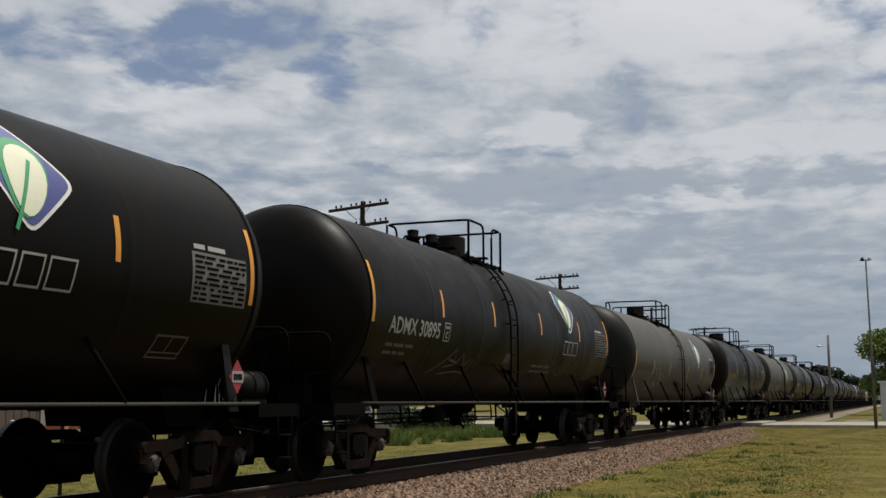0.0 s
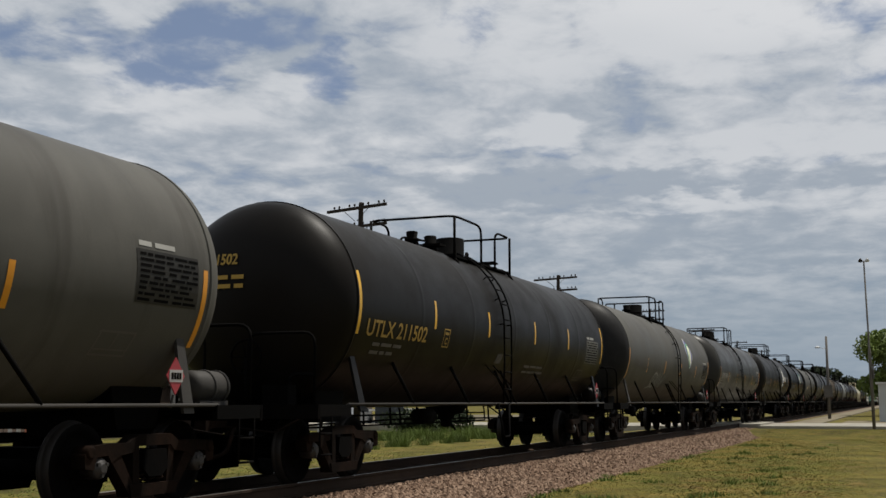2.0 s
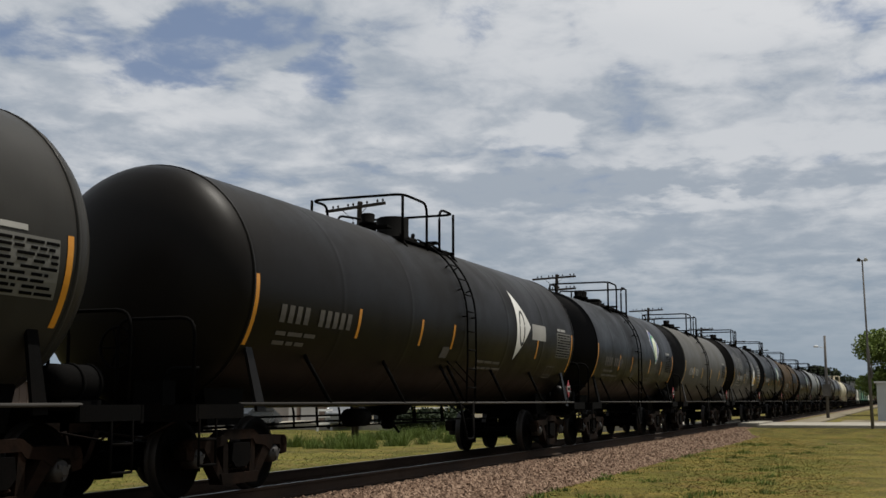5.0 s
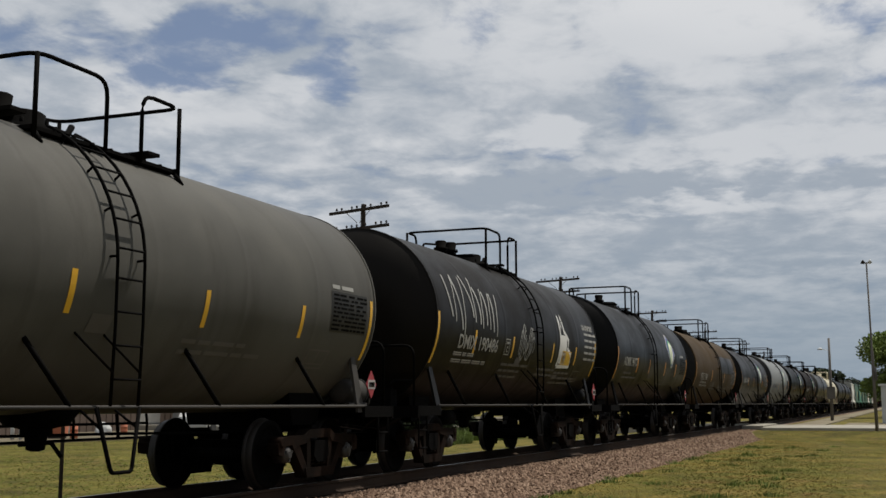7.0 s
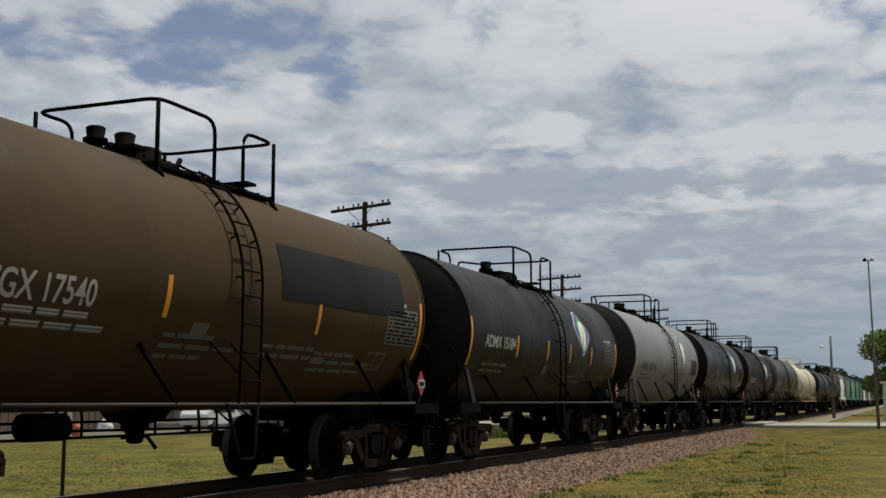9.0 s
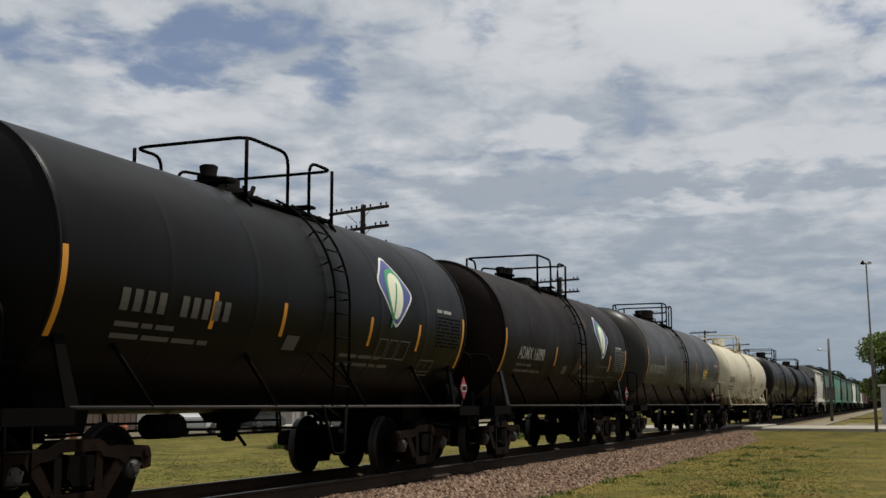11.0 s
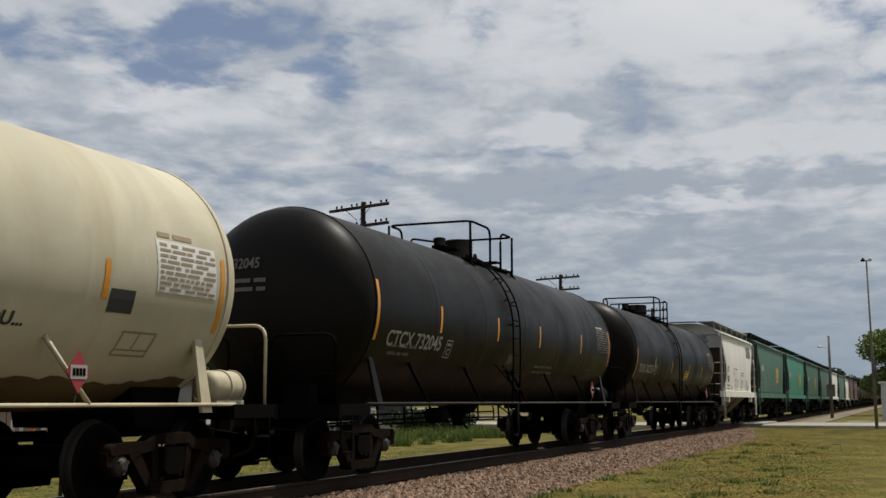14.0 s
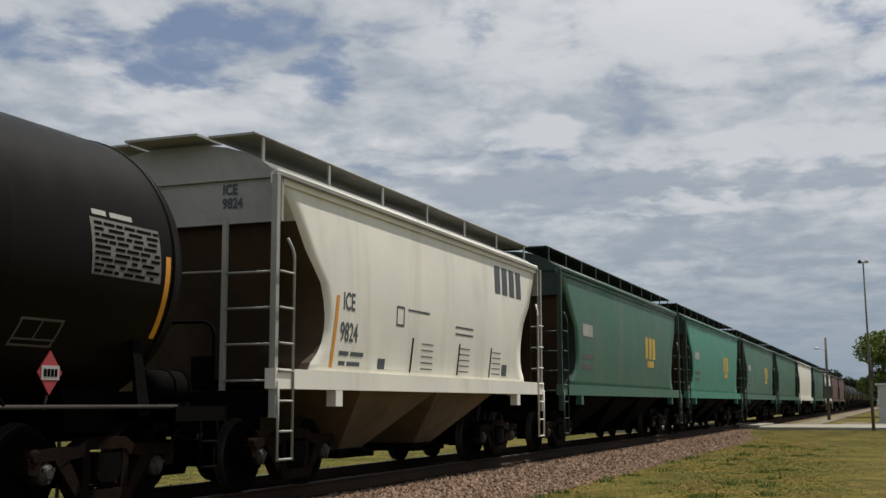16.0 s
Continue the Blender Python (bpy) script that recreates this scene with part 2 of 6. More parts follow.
def outline(bm, pts, mat=0, h=0.0):
    bm.faces.new([bm.verts.new((x, s, h)) for x, s in pts]).material_index = mat


def ribbon(bm, pts, width, mat=0):
    n = len(pts)
    left, right = [], []
    for i in range(n):
        a, b = pts[max(0, i - 1)], pts[min(n - 1, i + 1)]
        dx, ds = b[0] - a[0], b[1] - a[1]
        d = math.hypot(dx, ds) or 1.0
        ox, os = -ds / d * width / 2, dx / d * width / 2
        left.append(bm.verts.new((pts[i][0] + ox, pts[i][1] + os, 0)))
        right.append(bm.verts.new((pts[i][0] - ox, pts[i][1] - os, 0)))
    for i in range(n - 1):
        bm.faces.new((right[i], right[i + 1], left[i + 1], left[i])).material_index = mat


def words(bm, text, x, s, height, stretch=1.0, mat=0):
    """Letters in the built-in font, as flat faces, with their foot at s and their start at x."""
    curve = bpy.data.curves.new("letters", "FONT")
    curve.body, curve.resolution_u = text, 3
    curve.size = height / 0.69
    curve.offset = 0.006
    ob = bpy.data.objects.new("letters", curve)
    scene.collection.objects.link(ob)
    me = bpy.data.meshes.new_from_object(ob.evaluated_get(bpy.context.evaluated_depsgraph_get()))
    first = len(bm.verts)
    bm.from_mesh(me)
    bm.verts.ensure_lookup_table()
    for v in bm.verts[first:]:
        v.co = (x + v.co.x * stretch, s + v.co.y, 0)
    for f in bm.faces:
        if f.verts[0].index >= first or f.verts[0].index < 0:
            f.material_index = mat
    bpy.data.objects.remove(ob)
    bpy.data.meshes.remove(me)
    bpy.data.curves.remove(curve)


def bars(bm, x, s, widths, height=0.07, gap=0.06):
    for w in widths:
        patch(bm, x, x + w, s, s + height)
        x += w + gap


def scribble(rng, x, s, w, h, loops):
    """A free looping line, as a spray can leaves it."""
    a, b, c = rng.uniform(0, 6), rng.uniform(0, 6), rng.uniform(1.5, 2.6)
    pts = []
    for i in range(loops * 14 + 1):
        t = i / (loops * 14)
        pts.append((x + w * (t + 0.10 * math.sin(a + t * loops * math.tau)), s + h * (0.5 + 0.42 * math.sin(b + t * loops * c * 3.1) * math.cos(a + 2.2 * t * loops))))
    return pts


# ---- railway trucks ----
WHEEL_R = 0.457
BASE = 0.89


def make_truck(parent, x):
    """A three-piece freight truck: bolster, two side frames with springs and bearing caps, two wheelsets."""
    bm = bmesh.new()
    prism(bm, [(-0.19, 0.62), (0.19, 0.62), (0.22, 0.42), (0.12, 0.33), (-0.12, 0.33), (-0.22, 0.42)], -1.12, 1.12)
    lathe(bm, [(0.62, 0.2), (0.80, 0.2), (0.82, 0.16)], "z", 16)
    for sy in (-0.45, 0.45):
        tube(bm, [(-0.62, sy, 0.34), (0.62, sy, 0.34)], 0.04, 6)
        box(bm, -0.40, -0.34, sy - 0.3, sy + 0.3, 0.28, 0.46)
        box(bm, 0.34, 0.40, sy - 0.3, sy + 0.3, 0.28, 0.46)
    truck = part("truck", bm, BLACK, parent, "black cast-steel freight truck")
    truck.location = (x, 0, 0)
    for sy in (-1, 1):
        y0, y1 = (-1.10, -0.93) if sy < 0 else (0.93, 1.10)
        bm = bmesh.new()
        top = [(-1.16, 0.46), (-1.17, 0.60), (-1.08, 0.68), (-0.80, 0.70), (-0.45, 0.70), (-0.30, 0.78), (0.30, 0.78), (0.45, 0.70), (0.80, 0.70), (1.08, 0.68), (1.17, 0.60), (1.16, 0.46)]
        prism(bm, top + [(1.02, 0.44), (0.98, 0.57), (0.80, 0.58), (0.74, 0.50), (0.60, 0.57), (0.36, 0.60), (0.30, 0.66), (-0.30, 0.66), (-0.36, 0.60), (-0.60, 0.57), (-0.74, 0.50), (-0.80, 0.58), (-0.98, 0.57), (-1.02, 0.44)], y0, y1)
        for k in (-1, 1):
            prism(bm, [(k * 0.74, 0.52), (k * 0.58, 0.58), (k * 0.34, 0.24), (k * 0.40, 0.14)], y0 + 0.01, y1 - 0.01)
            prism(bm, [(k * 0.37, 0.64), (k * 0.27, 0.66), (k * 0.24, 0.24), (k * 0.36, 0.22)], y0 + 0.012, y1 - 0.012)
        prism(bm, [(-0.44, 0.26), (0.44, 0.26), (0.40, 0.13), (-0.40, 0.13)], y0 - 0.01, y1 + 0.01)
        for k in (-1, 1):
            lathe(bm, [(y0 - 0.02, 0.05), (y0, 0.075), (y1, 0.075)], "y", 10, Matrix.Translation((k * 1.08, 0, 0.62)))
        part("side_frame", bm, FRAME, truck, "rust-brown cast side frame")
        for k in (-0.16, 0.0, 0.16):
            bm = bmesh.new()
            ring = [(k + 0.065 * math.cos(i * 1.05), (y0 + y1) / 2 + 0.065 * math.sin(i * 1.05), 0.27 + i * 0.0082) for i in range(32)]
            tube(bm, ring, 0.014, 5)
            part("coil_spring", bm, FRAME, truck)
        for k in (-1, 1):
            bm = bmesh.new()
            m = Matrix.Translation((k * BASE, 0, WHEEL_R))
            lathe(bm, [(sy * 0.90, 0.115), (sy * 1.06, 0.115), (sy * 1.085, 0.10), (sy * 1.10, 0.06), (sy * 1.12, 0.045)], "y", 14, m)
            for j in range(3):
                a = j * math.tau / 3 + 0.5
                box(bm, -0.018, 0.018, -0.012, 0.012, -0.018, 0.018, m @ Matrix.Translation((0.075 * math.cos(a), sy * 1.10, 0.075 * math.sin(a))))
            part("bearing_cap", bm, CAP, truck, "grey steel roller bearing cap")
    for k in (-1, 1):
        bm = bmesh.new()
        lathe(bm, [(-0.92, 0.08), (0.92, 0.08)], "y", 12)
        for sy in (-1, 1):
            rim = [(0.655, 0.10), (0.70, 0.13), (0.70, 0.33), (0.665, 0.37), (0.665, 0.478), (0.682, 0.486), (0.695, 0.462), (0.715, 0.457), (0.80, 0.452), (0.80, 0.375), (0.765, 0.35), (0.745, 0.14), (0.80, 0.12), (0.80, 0.085)]
            lathe(bm, [(sy * a, r) for a, r in rim], "y", 32)
            # cast marks on the wheel's disc
            for j in range(3):
                a = j * 2.1
                box(bm, -0.05, 0.05, min(sy * 0.745, sy * 0.768), max(sy * 0.745, sy * 0.768), 0.20, 0.23, Matrix.Rotation(a, 4, "Y"))
        for f in bm.faces:
            r = [math.hypot(v.co.x, v.co.z) for v in f.verts]
            f.material_index = 1 if min(r) > 0.446 else 0
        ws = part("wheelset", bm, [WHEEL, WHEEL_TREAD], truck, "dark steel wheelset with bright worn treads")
        ws.location = (k * BASE, 0, WHEEL_R)
        wheelsets.append((ws, k))
    return truck


wheelsets = []


def end_gear(parent, half, d, mat=None):
    """Couplers, end platforms, hand rails and brake gear at one end; d is +1 or -1."""
    steel = mat or BLACK
    bm = bmesh.new()
    xs = sorted((d * (half - 0.52), d * (half - 2.6)))
    box(bm, xs[0], xs[1], -0.27, 0.27, 0.72, 1.04)
    part("draft_sill", bm, BLACK, parent)
    bm = bmesh.new()
    prism(bm, [(d * (half - 0.55), 0.78), (d * (half - 0.55), 0.98), (d * (half - 0.16), 0.98), (d * (half + 0.0), 1.02), (d * (half + 0.0), 0.72), (d * (half - 0.16), 0.78)], -0.12, 0.12)
    box(bm, min(d * (half - 0.3), d * half), max(d * (half - 0.3), d * half), 0.06, 0.20, 0.74, 1.02)
    tube(bm, bend([(d * (half - 0.35), -0.35, 0.80), (d * (half - 0.2), -0.32, 0.45), (d * (half + 0.0), -0.18, 0.38)], 0.1), 0.028, 6)
    tube(bm, [(d * (half - 0.62), -1.35, 0.98), (d * (half - 0.45), -0.9, 0.72), (d * (half - 0.35), -0.2, 0.80)], 0.014, 5)
    part("coupler", bm, FRAME, parent, "rusty knuckle coupler with air hose")
    bm = bmesh.new()
    a, b = sorted((d * (half - 0.58), d * (half - 1.55)))
    box(bm, a, b, -1.48, 1.48, 1.03, 1.075)
    box(bm, a, b, -1.50, -1.44, 0.93, 1.09)
    box(bm, a, b, 1.44, 1.50, 0.93, 1.09)
    a, b = sorted((d * (half - 0.55), d * (half - 0.60)))
    box(bm, a, b, -1.5, 1.5, 0.90, 1.09)
    part("end_platform", bm, steel, parent, "" if mat else "dusty steel end platform")
    bm = bmesh.new()
    x = d * (half - 0.66)
    tube(bm, bend([(x, -1.38, 1.07), (x, -1.38, 2.06), (x, -0.35, 2.06), (x, -0.35, 1.07)], 0.18), 0.021, 7)
    part("end_handrail", bm, steel, parent)
    bm = bmesh.new()
    tube(bm, bend([(x, 1.38, 1.07), (x, 1.38, 2.06), (x, 0.35, 2.06), (x, 0.35, 1.07)], 0.18), 0.021, 7)
    part("end_handrail", bm, steel, parent)
    for sy in (-1, 1):
        bm = bmesh.new()
        x0, x1 = d * (half - 0.68), d * (half - 1.02)
        y = sy * 1.46
        for xx in (x0, x1):
            tube(bm, [(xx, y, 1.04), (xx, y, 0.42)], 0.016, 6)
        tube(bm, [(x0, y, 0.42), (x1, y, 0.42)], 0.016, 6)
        tube(bm, [(x0, y, 0.70), (x1, y, 0.70)], 0.016, 6)
        part("step", bm, steel, parent)


def make_tank_car(half, seam, head, radius, mid, flat_head, works=0.0, rail=0.0):
    """A tank car from coupler to coupler 2 * half long; the shell's straight part ends at seam."""
    car = new("tank_car")
    # shell with weld seams and dished heads
    bm = bmesh.new()
    prof = []
    n = 10
    for i in range(n + 1):
        t = i / n * math.pi / 2
        if flat_head:
            r = radius * math.sin(t) ** 0.55 if i else 0.05
            prof.append((-seam - head * (1 - (r / radius) ** 3.2), max(0.05, r)))
        else:
            prof.append((-seam - head * math.cos(t), max(0.05, radius * math.sin(t))))
    prof.append((-seam + 0.12, radius))
    rows = [-seam + 2 * seam * k / 6 for k in range(1, 6)]
    for x in rows:
        prof += [(x - 0.12, radius), (x - 0.04, radius), (x - 0.02, radius + 0.002), (x + 0.02, radius + 0.002), (x + 0.04, radius), (x + 0.12, radius)]
    prof += [(-a, r) for a, r in prof[:n + 2][::-1]]
    lathe(bm, prof, "x", 64, Matrix.Translation((0, 0, mid)))
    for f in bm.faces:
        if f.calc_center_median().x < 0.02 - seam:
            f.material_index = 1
    part("tank_shell", bm, [BLACK, BLACK], car)
    # lagging bands by the heads
    for k in (-1, 1):
        bm = bmesh.new()
        lathe(bm, [(k * (seam - 0.02), radius - 0.01), (k * (seam - 0.02), radius + 0.012), (k * (seam + 0.02), radius + 0.012), (k * (seam + 0.02), radius - 0.02)], "x", 64, Matrix.Translation((0, 0, mid)))
        part("head_band", bm, BLACK, car)
    top = mid + radius
    # walkway round the manway
    bm = bmesh.new()
    for y in (-0.86, 0.62):
        box(bm, -1.25, 1.25, y, y + 0.24, top - 0.20, top - 0.16)
        for i in range(9):
            x = -1.2 + i * 0.3
            box(bm, x, x + 0.03, y, y + 0.24, top - 0.158, top - 0.145)
    box(bm, -1.25, -1.02, -0.6, 0.6, top + 0.02, top + 0.06)
    box(bm, 1.02, 1.25, -0.6, 0.6, top + 0.02, top + 0.06)
    for x in (-1.2, 1.2):
        tube(bm, [(x, -0.84, top - 0.19), (x, -0.95, top - 0.35)], 0.03, 6)
        tube(bm, [(x, 0.84, top - 0.19), (x, 0.95, top - 0.35)], 0.03, 6)
    part("walkway", bm, BLACK, car, "black steel grating walkway").location.x = works + rail
    zt = top + 0.58
    bm = bmesh.new()
    tube(bm, bend([(-0.12, -0.88, top - 0.2), (-0.12, -0.88, zt), (-1.22, -0.88, zt), (-1.22, 0.88, zt), (-0.6, 0.88, zt), (-0.6, 0.88, top - 0.3)], 0.2), 0.024, 7)
    for p in ((-1.22, -0.88), (-1.22, 0.88)):
        tube(bm, [(*p, top - 0.35), (*p, zt)], 0.026, 7)
    part("safety_railing", bm, BLACK, car).location.x = works + rail
    bm = bmesh.new()
    tube(bm, bend([(0.50, -0.88, top - 0.2), (0.50, -0.88, zt), (1.22, -0.88, zt), (1.22, 0.88, zt), (-0.2, 0.88, zt - 0.12), (-0.2, 0.88, top - 0.3)], 0.2), 0.024, 7)
    for p in ((1.22, -0.88), (1.22, 0.88)):
        tube(bm, [(*p, top - 0.35), (*p, zt)], 0.026, 7)
    part("safety_railing", bm, BLACK, car).location.x = works + rail
    # ladder that follows the shell
    bm = bmesh.new()
    x0, x1 = works - 0.02, works + 0.42
    def rim(x, a, d=0.09):
        return (x, -(radius + d) * math.sin(a), mid + (radius + d) * math.cos(a))
    for x in (x0, x1):
        arc = [rim(x, radians(a)) for a in range(24, 92, 6)]
        tube(bm, arc + [(x, -(radius + 0.09), 1.9), (x, -(radius + 0.06), 1.10)], 0.018, 6)
        for a in (34, 52, 70, 88):
            tube(bm, [rim(x, radians(a), -0.01), rim(x, radians(a))], 0.014, 5)
    ladder = part("ladder", bm, BLACK, car)
    rungs = [(rim(x0, radians(a)), rim(x1, radians(a))) for a in (30, 41, 52, 63, 74, 85)]
    rungs += [((x0, -(radius + 0.085), z), (x1, -(radius + 0.085), z)) for z in (2.35, 2.02, 1.69, 1.36)]
    bm = bmesh.new()
    y = -(radius + 0.05)
    tube(bm, bend([(x0 - 0.12, y + 0.06, 1.09), (x0 + 0.06, y, 0.46), (x1 - 0.06, y, 0.46), (x1 + 0.12, y + 0.06, 1.09)], 0.05), 0.022, 6)
    for x, e in ((x0 - 0.07, 1), (x1 + 0.07, -1)):
        tube(bm, [(x, y + 0.04, 0.88), (x + e * 0.02, y + 0.30, 1.06)], 0.014, 5)
    part("stirrup", bm, BLACK, ladder)
    for a, b in rungs:
        bm = bmesh.new()
        tube(bm, [a, b], 0.013, 5)
        part("rung", bm, BLACK, ladder)
    for x in (x0, x1):
        bm = bmesh.new()
        tube(bm, [(x, -(radius + 0.085), 1.42), (x - 0.3, -radius * 0.86, 1.85)], 0.013, 5)
        part("ladder_brace", bm, BLACK, ladder)
    # side walk rails and their braces
    reach = half - 1.5
    for sy in (-1, 1):
        bm = bmesh.new()
        y = sy * 1.47
        tube(bm, [(-reach, y, 1.09), (reach, y, 1.09)], 0.021, 7)
        part("side_rail", bm, RAIL_PIPE, car, "dusty steel side rail")
        spots = (-5.2, -2.65, -0.25, 0.1, 2.42, 4.95) if half > 8 else [reach * (0.5 * i - 0.75) for i in range(4)]
        for x in spots:
            bm = bmesh.new()
            tube(bm, [(x, y, 1.10), (x - 0.42, sy * 1.27, mid - radius * 0.52)], 0.026, 6)
            part("brace", bm, BLACK, car)
    # far hand rail below the sill, on drop posts, and the brake rod with its hangers
    bm = bmesh.new()
    for z in (0.86, 0.66):
        tube(bm, [(1.1 - reach, 1.40, z), (reach - 1.2, 1.40, z)], 0.019, 5)
    k = 1.1 - reach
    while k < reach - 1.1:
        tube(bm, bend([(k, 1.44, 1.07), (k, 1.40, 0.90), (k, 1.40, 0.65)], 0.05), 0.021, 5)
        k += (2 * reach - 2.3) / (7 if half > 8 else 5)
    part("drop_rail", bm, BLACK, car)
    bm = bmesh.new()
    tube(bm, [(1.2 - reach, 0.35, 0.74), (-1.9, 0.20, 0.80), (1.3, -0.10, 0.78), (reach - 1.4, -0.25, 0.74)], 0.018, 5)
    for k in (-2.6, -1.3, 1.5, 2.9):
        tube(bm, [(k, 0.1, 1.05), (k + 0.05, 0.1, 0.72)], 0.022, 5)
    lathe(bm, [(-2.35, 0.04), (-2.33, 0.15), (-1.75, 0.15), (-1.73, 0.04)], "x", 14, Matrix.Translation((0, -0.35, 0.86)))
    part("brake_rod", bm, BLACK, car)
    bm = bmesh.new()
    lathe(bm, [(0.62, 0.05), (0.64, 0.10), (0.78, 0.12), (0.80, 0.17), (0.86, 0.17), (0.90, 0.34), (mid - radius + 0.1, 0.50)], "z", 16)
    tube(bm, [(-0.25, 0, 0.7), (0.25, 0, 0.7), (0.3, -0.1, 0.55)], 0.025, 6)
    part("bottom_outlet", bm, BLACK, car)
    # bolster saddles and sloping straps at both ends
    bolster = half - 2.15
    for d in (-1, 1):
        bm = bmesh.new()
        prism(bm, [(d * (bolster - 0.35), 0.83), (d * (bolster + 0.35), 0.83), (d * (bolster + 0.5), mid - radius * 0.75), (d * (bolster - 0.5), mid - radius * 0.75)], -0.85, 0.85)
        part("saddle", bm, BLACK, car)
        for sy in (-1, 1):
            bm = bmesh.new()
            x = d * (seam - 0.35)
            vs = []
            for xx, zz, yy in ((x - 0.10, 1.0, 1.46), (x + 0.10, 1.0, 1.46), (x + 0.02 + d * 0.06, 1.86, 1.30), (x - 0.12 + d * 0.06, 1.86, 1.30)):
                vs.append((bm.verts.new((xx, sy * yy, zz)), bm.verts.new((xx, sy * (yy - 0.04), zz))))
            bm.faces.new([v[0] for v in vs])
            bm.faces.new([v[1] for v in vs][::-1])
            for i in range(4):
                j = (i + 1) % 4
                bm.faces.new((vs[i][0], vs[i][1], vs[j][1], vs[j][0]))
            part("saddle_strap", bm, RAIL_PIPE, car)
        end_gear(car, half, d)
    # air reservoir and brake wheel on the trailing platform
    bm = bmesh.new()
    x = half - 1.15
    lathe(bm, [(x - 0.38, 0.05), (x - 0.36, 0.14), (x - 0.30, 0.19), (x + 0.28, 0.19), (x + 0.34, 0.14), (x + 0.36, 0.05)], "x", 20, Matrix.Translation((0, -1.05, 1.30)))
    for xx in (x - 0.05, x + 0.22):
        lathe(bm, [(xx, 0.19), (xx, 0.205), (xx + 0.04, 0.205), (xx + 0.04, 0.19)], "x", 20, Matrix.Translation((0, -1.05, 1.30)))
    box(bm, x - 0.3, x + 0.3, -1.2, -0.9, 1.075, 1.14)
    part("air_reservoir", bm, RAIL_PIPE, car, "grey air reservoir on the end platform")
    bm = bmesh.new()
    xw = -half + 0.85
    tube(bm, [(xw, -0.2, 1.0), (xw, -0.2, 1.75)], 0.02, 6)
    tube(bm, [(xw, -0.2 + 0.24 * math.cos(i * 0.3142), 1.75 + 0.24 * math.sin(i * 0.3142)) for i in range(21)], 0.018, 5)
    for i in range(5):
        tube(bm, [(xw, -0.2, 1.75), (xw, -0.2 + 0.24 * math.cos(i * 1.2566), 1.75 + 0.24 * math.sin(i * 1.2566))], 0.011, 5)
    box(bm, xw - 0.14, xw + 0.1, -0.95, -0.55, 1.08, 1.36)
    tube(bm, bend([(xw, -0.9, 1.08), (xw, -0.9, 1.5), (xw + 0.2, -1.2, 1.5)], 0.1), 0.03, 6)
    part("brake_gear", bm, BLACK, car)
    for d in (-1, 1):
        make_truck(car, d * bolster)
    return car


def dress(car, spec, number, long):
    """Reflector tapes, data panel and frame stencil on one tank's near side."""
    radius, mid, seam = spec["radius"], spec["mid"], spec["seam"]
    skin = on_tank(radius, mid)
    inner = TAPES.get(number, (-4.45, -1.70, 1.30, 4.40) if long else (-2.70, -1.10, 1.48, 3.30))
    lo, hi = TAPE_HEIGHT.get(number, (-0.55, -0.12))
    for i, x in enumerate([0.08 - seam, *inner, seam - 0.12]):
        bm = bmesh.new()
        end = i in (0, len(inner) + 1)
        patch(bm, x - 0.042, x + 0.042, lo - (0.24 if end else 0.0), hi + (0.22 if end else 0.0))
        lay(bm, skin)
        part("reflector", bm, ORANGE, car, "orange reflector tape")
    # data stencil by the trailing head: pale sheet with rows of small print
    high = PANEL_TOP.get(number, 0.10)
    far = seam - (0.30 if number == 3 else 0.0)
    bm = bmesh.new()
    patch(bm, far - 1.36, far - 0.24, high - 0.56, high, -0.03)
    lay(bm, skin)
    part("data_panel", bm, PLATE, car, "grey stencilled data panel")
    bm = bmesh.new()
    rng = random.Random(int(spec["half"] * 10) + number)
    for i in range(9):
        x = far - 1.33
        while x < far - 0.36:
            w = rng.uniform(0.05, 0.26)
            patch(bm, x, min(x + w, far - 0.28), high - 0.535 + i * 0.059, high - 0.505 + i * 0.059)
            x += w + rng.choice((0.025, 0.03, 0.08))
    lay(bm, on_tank(radius, mid, 0.008))
    part("stencil", bm, BLACK, car)
    bm = bmesh.new()
    bars(bm, far - 1.34, high + 0.035, [0.22, 0.36], 0.055)
    lay(bm, skin)
    part("stencil", bm, LETTER, car)
    # frame stencil low on the side
    bm = bmesh.new()
    x, s = seam - (2.15 if number in (3, 5, 16, 18, 19) else 1.75), -0.98 if number else -1.06
    for a in ((0, 0.58, 0, 0.025), (0, 0.58, 0.275, 0.30), (0, 0.025, 0, 0.30), (0.555, 0.58, 0, 0.30), (0.28, 0.30, 0.08, 0.30), (0, 0.58, 0.07, 0.09)):
        patch(bm, x + a[0], x + a[1], s + a[2], s + a[3], 0.03)
    lay(bm, skin)
    part("stencil", bm, LETTER_DIM, car)


def refit(car, number):
    """Set this car's ladder, walkway and railings where its own fittings are."""
    left, right = RAILING[number]
    for ob in car.children:
        kind = ob.name.split(".")[0]
        if kind in ("walkway", "safety_railing"):
            ob.location.x, ob.scale.x = (left + right) / 2, (right - left) / 2.44
        elif kind == "ladder" and number in LADDER:
            ob.location.x = LADDER[number] + 0.02 - min(v.co.x for v in ob.data.vertices)


